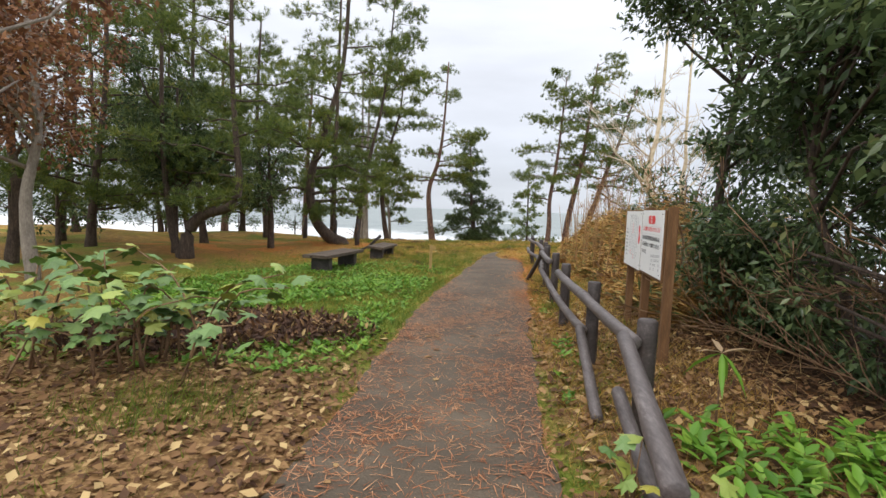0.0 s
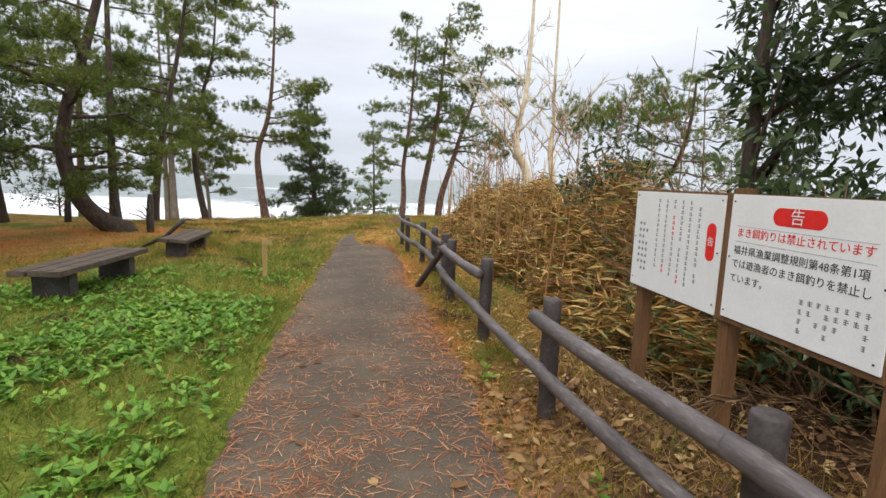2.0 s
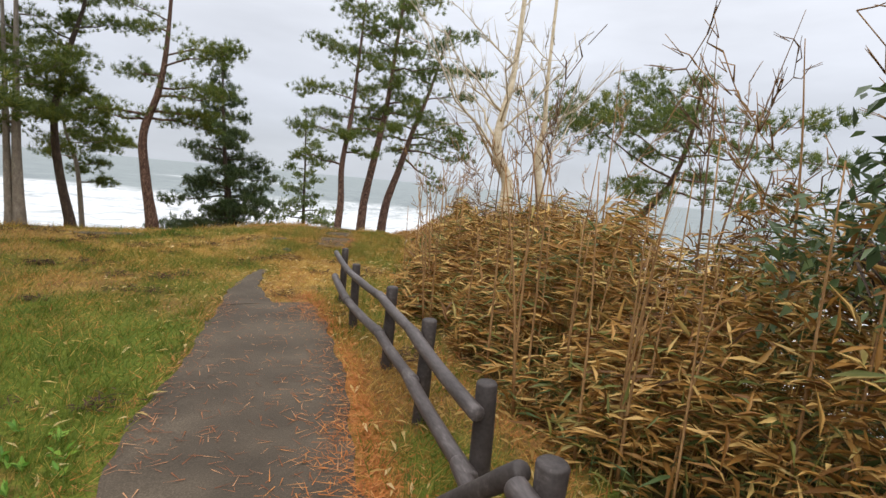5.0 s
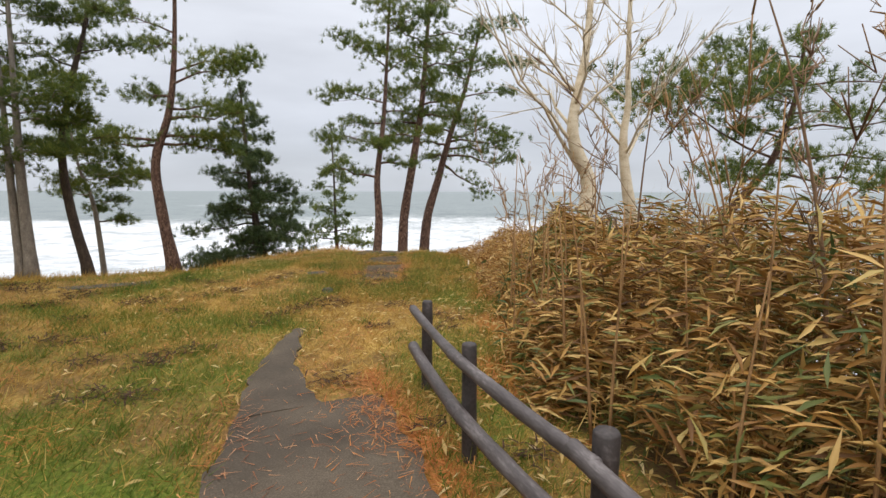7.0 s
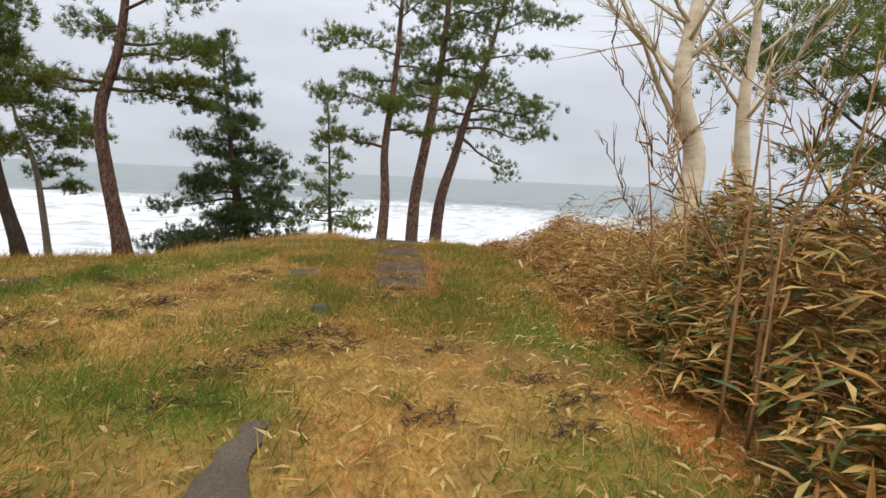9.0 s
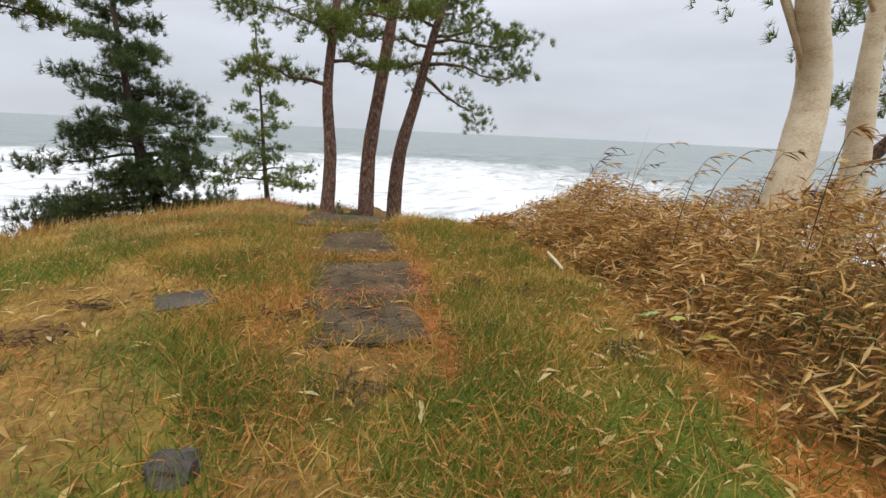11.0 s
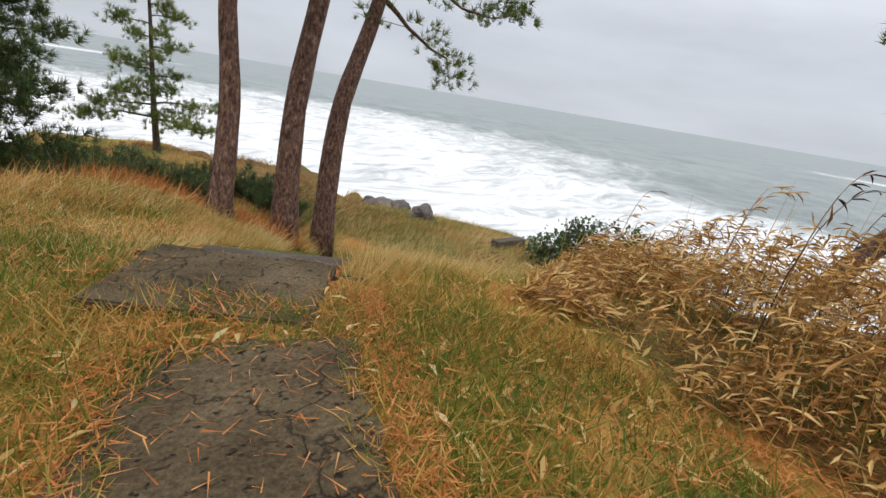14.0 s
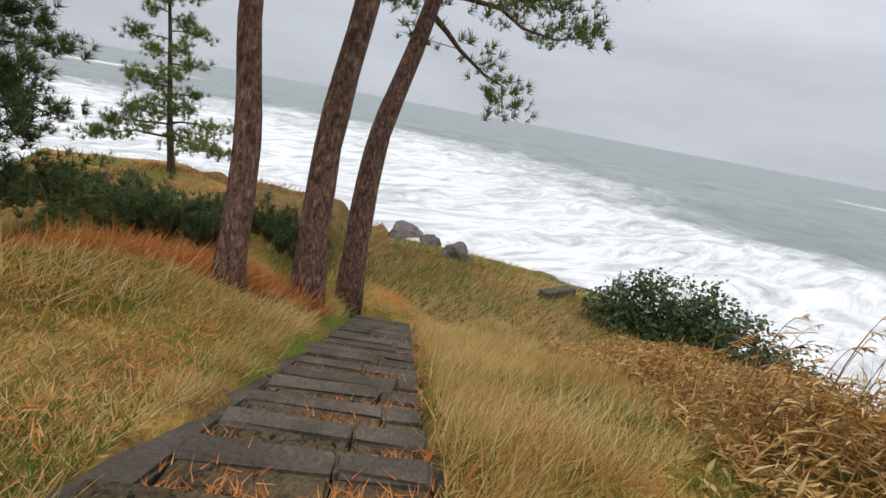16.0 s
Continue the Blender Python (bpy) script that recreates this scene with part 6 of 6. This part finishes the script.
# green tussock, vine with large leaves, and the mulch heap beside the path
turf("green_tussock", 5200, (-2.6, -0.7, 3.2, 5.0), lambda x, y: blob(x, y, -1.65, 4.2, 0.6, 0.42), BLADE, 0.007, 0.10, 0.24, 0.4, GREEN_BLADE, "bright green grass tussock among litter", 81)
heap = thing("mulch_heap", (-2.35, 6.15, 0), "low heap of dark brown rotting bracken", "heap")
bm = bmesh.new()
bmesh.ops.create_icosphere(bm, subdivisions=4, radius=1)
for v in bm.verts:
    k = 1 + 0.25 * noise.noise(v.co * 2.2) + 0.12 * noise.noise(v.co * 6)
    v.co = Vector((v.co.x * 1.5 * k, v.co.y * 0.55 * k, v.co.z * 0.17 * k))
bmesh.ops.rotate(bm, verts=bm.verts, matrix=Matrix.Rotation(0.25, 3, "Z"))
part("mound", bm, MULCH, heap)
g = np.random.default_rng(83)
m = 3800
d = unit(g.normal(size=(m, 3)))
d[:, 2] = np.abs(d[:, 2])
pos = d * np.array([1.6, 0.65, 0.22]) * g.uniform(0.8, 1.25, (m, 1))
ca_, sa_ = math.cos(0.25), math.sin(0.25)
pos = np.stack([pos[:, 0] * ca_ - pos[:, 1] * sa_, pos[:, 0] * sa_ + pos[:, 1] * ca_, pos[:, 2]], -1)
v, f = strew(*OVAL, pos, g.normal(size=(m, 3)), g.normal(0, 0.5, (m, 3)) + np.array([0, 0, 1.0]), 0.04, 0.10)
half = (len(f) // 12) * 6
solid("dead_fronds", v, f[:half], MULCH, heap)
solid("dead_leaves", v, f[half:], LITTER, heap)

vine = thing("vine_shrub", (-2.2, 4.9, 0), "straggling vine with large lobed yellow-green leaves", "vine")
g = np.random.default_rng(84)
stems = []
tips = []
for k in range(26):
    root = np.array([g.uniform(-1.6, 0.5), g.uniform(-0.3, 0.4), 0.0])
    e = root + np.array([g.uniform(-0.9, 0.9), g.uniform(-0.5, 0.3), g.uniform(0.4, 1.05)])
    line = smooth_line([root, root + (e - root) * np.array([0.3, 0.3, 0.75]) + g.normal(0, 0.05, 3), e], 8)
    stems.append((line, 0.012, 0.005))
    tips += [line[i] + g.normal(0, 0.06, 3) for i in (3, 4, 5, 6, 7) for _ in range(2)]
tubes_ob("stem", stems, TWIG, vine, 5)


def lobed_leaf(size):
    """A five-lobed leaf with a folded midrib and thickness."""
    bm = bmesh.new()
    ring = [(0, 0), (0.34, -0.12), (0.55, 0.18), (0.36, 0.34), (0.48, 0.66), (0.18, 0.62), (0, 1.0), (-0.18, 0.62), (-0.48, 0.66), (-0.36, 0.34), (-0.55, 0.18), (-0.34, -0.12)]
    vs = [bm.verts.new((x * size, y * size, -0.25 * size * abs(x) - 0.12 * size * y * y)) for x, y in ring]
    c = bm.verts.new((0, 0.35 * size, 0.04 * size))
    for i in range(12):
        bm.faces.new((vs[i], vs[(i + 1) % 12], c))
    return bm


me_leaf = bpy.data.meshes.new("leaf")
bm = lobed_leaf(0.19)
bm.to_mesh(me_leaf)
bm.free()
VINE_ONE, n, l, b = nodes_of("vine_leaf")
oi = n.new("ShaderNodeObjectInfo")
r = ramp(n, [(0.0, (0.05, 0.12, 0.025)), (0.55, (0.13, 0.24, 0.06)), (0.85, (0.30, 0.36, 0.06)), (1.0, (0.50, 0.40, 0.05))])
l.new(oi.outputs["Random"], r.inputs[0])
vein = noise_tex(n, l, 30, 3)
l.new(mix(n, l, 0.3, r.outputs[0], mix(n, l, vein.outputs["Fac"], (0.02, 0.05, 0.01), (0.22, 0.30, 0.08))), b.inputs["Base Color"])
b.inputs["Roughness"].default_value = 0.5
me_leaf.materials.append(VINE_ONE)
for k, p in enumerate(tips):
    ob = new("leaf", me_leaf)
    ob.parent = vine
    ob.matrix_local = pose(*p, float(g.uniform(-35, 25)), float(g.uniform(-30, 30)), float(g.uniform(0, 360))) @ Matrix.Scale(float(g.uniform(0.5, 1.0)), 4)
# broad green weeds at the foot of the fence and trees
x, y, g = pick(900, 1.6, 4.0, 1.2, 4.2, lambda x, y: 0.5 * (x > 1.9), 85)
a = g.uniform(0, 6.28, (len(x), 6)).ravel()
px, py = np.repeat(x, 6), np.repeat(y, 6)
way = np.stack([np.cos(a), np.sin(a), g.uniform(0.2, 1.0, len(a))], -1)
stuff("broad_weeds", strew(*OVAL, np.stack([px, py, hill(px, py) + g.uniform(0, 0.22, len(a))], -1), way, np.tile([[0, 0, 1.0]], (len(a), 1)), 0.06, 0.13), HERB, "broad-leaved green weeds under the trees", "weeds")
x, y, g = pick(5000, 2.2, 5.0, 1.0, 11, lambda x, y: 0.5 * np.ones_like(x), 86)
w = np.stack([g.normal(0, 0.9, len(x)), g.normal(0, 0.9, len(x)), g.uniform(0.1, 1.0, len(x))], -1)
stuff("dead_stalks", strew(*BLADE, np.stack([x, y, hill(x, y)], -1), w, g.normal(0, 1, w.shape), 0.008, g.uniform(0.15, 0.6, len(x))), LITTER, "tangle of dead brown stalks under the trees", "dead stalks")

# clumps of fresh grass and dark dead weeds that break up the meadow
g = np.random.default_rng(90)
cx, cy = g.uniform(-4, 8, 900), g.uniform(6, 27, 900)
ok = off_paving(cx, cy) & (cx < bush_edge(cy) - 0.1) & (g.uniform(0, 1, 900) < near_walk(cx, cy, 2, 7)) & (g.uniform(0, 1, 900) < 0.25 + zones(cx, cy)[0])
cx, cy = cx[ok], cy[ok]
px, py = np.repeat(cx, 60), np.repeat(cy, 60)
px, py = px + g.normal(0, 0.09, len(px)), py + g.normal(0, 0.09, len(py))
w = np.stack([0.2 + g.normal(0, 0.5, len(px)), g.normal(0, 0.5, len(px)), np.ones(len(px)) * 0.9], -1)
keep = off_paving(px, py)
stuff("grass_clumps", strew(*BLADE, np.stack([px, py, ground_height(px, py) - 0.01], -1)[keep], w[keep], g.normal(0, 1, w.shape)[keep], 0.008, g.uniform(0.06, 0.2, int(keep.sum()))), GREEN_BLADE, "clumps of fresh green grass", "grass")
cx, cy = g.uniform(-3, 6, 260), g.uniform(9, 25, 260)
ok = off_paving(cx, cy) & (cx < bush_edge(cy) - 0.3) & (wavy(cx, cy, 1.1, 7) > 0.5)
cx, cy = cx[ok], cy[ok]
px, py = np.repeat(cx, 45), np.repeat(cy, 45)
px, py = px + g.normal(0, 0.11, len(px)), py + g.normal(0, 0.07, len(py))
a = g.uniform(0, 6.28, len(px))
keep = off_paving(px, py)
stuff("dead_weeds", strew(*LANCE, np.stack([px, py, ground_height(px, py) + g.uniform(0, 0.06, len(px))], -1)[keep], np.stack([np.cos(a), np.sin(a), g.normal(0.1, 0.3, len(a))], -1)[keep], np.tile([[0, 0, 1.0]], (int(keep.sum()), 1)), 0.016, 0.10), MULCH, "flattened dark dead weeds in the grass", "weeds")
# wind-bent tussocks over the kerbs of the stairway
g = np.random.default_rng(91)
m = 85
ts, side = g.uniform(-0.5, 6.8, m), g.choice([-1, 1, 1], m)
tc = np.where(side > 0, 0.56 + np.abs(g.normal(0, 0.16, m)), -0.84 - np.abs(g.normal(0, 0.10, m)))
cx, cy = 6.15 + SU.x * ts + SU.y * tc, 26.75 + SU.y * ts - SU.x * tc
px, py = np.repeat(cx, 70), np.repeat(cy, 70)
px, py = px + g.normal(0, 0.06, len(px)), py + g.normal(0, 0.06, len(py))
w = np.stack([0.55 + g.normal(0, 0.35, len(px)), -0.25 + g.normal(0, 0.4, len(px)), g.uniform(0.3, 1.0, len(px))], -1)
stuff("kerb_tussocks", strew(*BENT, np.stack([px, py, hill(px, py) - 0.05], -1), w, g.normal(0, 0.3, w.shape) + np.array([0, 0, 1.0]), 0.005, g.uniform(0.12, 0.34, len(px))), PALE_BLADE, "pale tussocks hanging over the stairway kerbs", "grass")
# wind-blown bamboo and reeds that stand singly above the thicket, their leaves streaming seaward
PLUME = leafy("reed_plume", [(0.0, (0.20, 0.12, 0.06)), (1.0, (0.48, 0.36, 0.22))], 0.8, 0.3)
rr_ = random.Random(33)
for k in range(64):
    y = rr_.uniform(19.5, 27.6)
    x = float(bush_edge(y)) + rr_.uniform(0.5, 2.6)
    z0 = hz(x, y)
    hgt = float(bush_height(np.array([x]), np.array([y]))[0]) + rr_.uniform(0.05, 0.55)
    g = np.random.default_rng(300 + k)
    dx, dy = rr_.uniform(0.25, 0.75), rr_.uniform(-0.45, -0.05)
    rd = thing("reed", (x, y, z0), "single thin reed with wind-blown leaves", "reed", "wind-blown reeds")
    line = smooth_line([(0, 0, -0.05), (dx * 0.15, dy * 0.15, hgt * 0.6), (dx * 0.5, dy * 0.5, hgt * 0.95), (dx, dy, hgt)], 12)
    tube_ob("stem", line, np.linspace(0.005, 0.002, 12), STALK if k % 3 else BARK_DARK, rd, 4)
    m = rr_.randint(5, 11)
    base = line[g.integers(6, 12, m)]
    v, f = strew(*LANCE, base, np.tile([[0.9, -0.35, -0.05]], (m, 1)) + g.normal(0, 0.22, (m, 3)), g.normal(0, 0.4, (m, 3)) + np.array([0, 0, 1.0]), 0.016, g.uniform(0.09, 0.2, m))
    solid("leaves", v, f, SASA_PALE if k % 4 else MULCH, rd)["kind"] = "stuff"
# tall tan stalks that stand in the thicket by the fence
g = np.random.default_rng(95)
for k in range(70):
    y = g.uniform(9.5, 18.0)
    x = float(bush_edge(y)) + abs(g.normal(0.3, 0.8))
    z0, hgt = hz(x, y), g.uniform(1.1, 2.3)
    dx, dy = g.normal(0.05, 0.12), g.normal(0, 0.12)
    tagged(tubes_ob("dry_stalk", [(smooth_line([(x, y, z0), (x + dx * 0.4, y + dy * 0.3, z0 + hgt * 0.5), (x + dx, y + dy, z0 + hgt)], 6), g.uniform(0.009, 0.016), 0.004)], STALK, None, 5), "tall bare tan stalk standing in bamboo grass", "stalk", "tall stalks in the thicket")
# a bamboo sprig with long pale leaves under the trees, and leafy sprigs by the fence
sp = thing("bamboo_sprig", (2.35, 4.35, 0), "bamboo sprig with long drooping grey-green leaves", "plant")
tube_ob("stem", [(0, 0, 0), (0.02, 0.03, 0.3), (0.03, 0.05, 0.58)], [0.008, 0.007, 0.005], TWIG, sp, 6)
for k, (az, el, le, col_) in enumerate([(0.2, 0.15, 0.30, PLUME), (0.9, -0.9, 0.34, HERB), (2.2, -0.7, 0.36, HERB), (3.4, 0.2, 0.22, PLUME), (4.3, -0.8, 0.36, HERB), (5.2, -1.0, 0.33, HERB), (1.5, 0.4, 0.2, PLUME)]):
    v, f = strew(*LANCE, np.array([[0.03, 0.05, 0.57]]), np.array([[math.cos(az), math.sin(az), el]]), np.array([[0, 0.2, 1.0]]), 0.05, le)
    solid("leaf", v, f, col_, sp)
for k, (x, y, n_) in enumerate([(1.52, 2.75, 9), (1.42, 3.3, 7), (5.95, 21.35, 4)]):
    g = np.random.default_rng(320 + k)
    sp = thing("leafy_sprig", (x, y, hz(x, y)), "low sprig with broad green and yellow leaves", "plant", "leafy sprigs")
    tips = [np.array([g.normal(0, 0.12), g.normal(0, 0.12), g.uniform(0.12, 0.42)]) for _ in range(n_)]
    tubes_ob("stem", [([(0, 0, 0), t * np.array([0.4, 0.4, 0.6]), t], 0.006, 0.003) for t in tips], TWIG, sp)
    for t in tips:
        ob = new("leaf", me_leaf)
        ob.parent = sp
        ob.matrix_local = pose(*t, float(g.uniform(-35, 25)), float(g.uniform(-30, 30)), float(g.uniform(0, 360))) @ Matrix.Scale(float(g.uniform(0.5, 0.85)), 4)
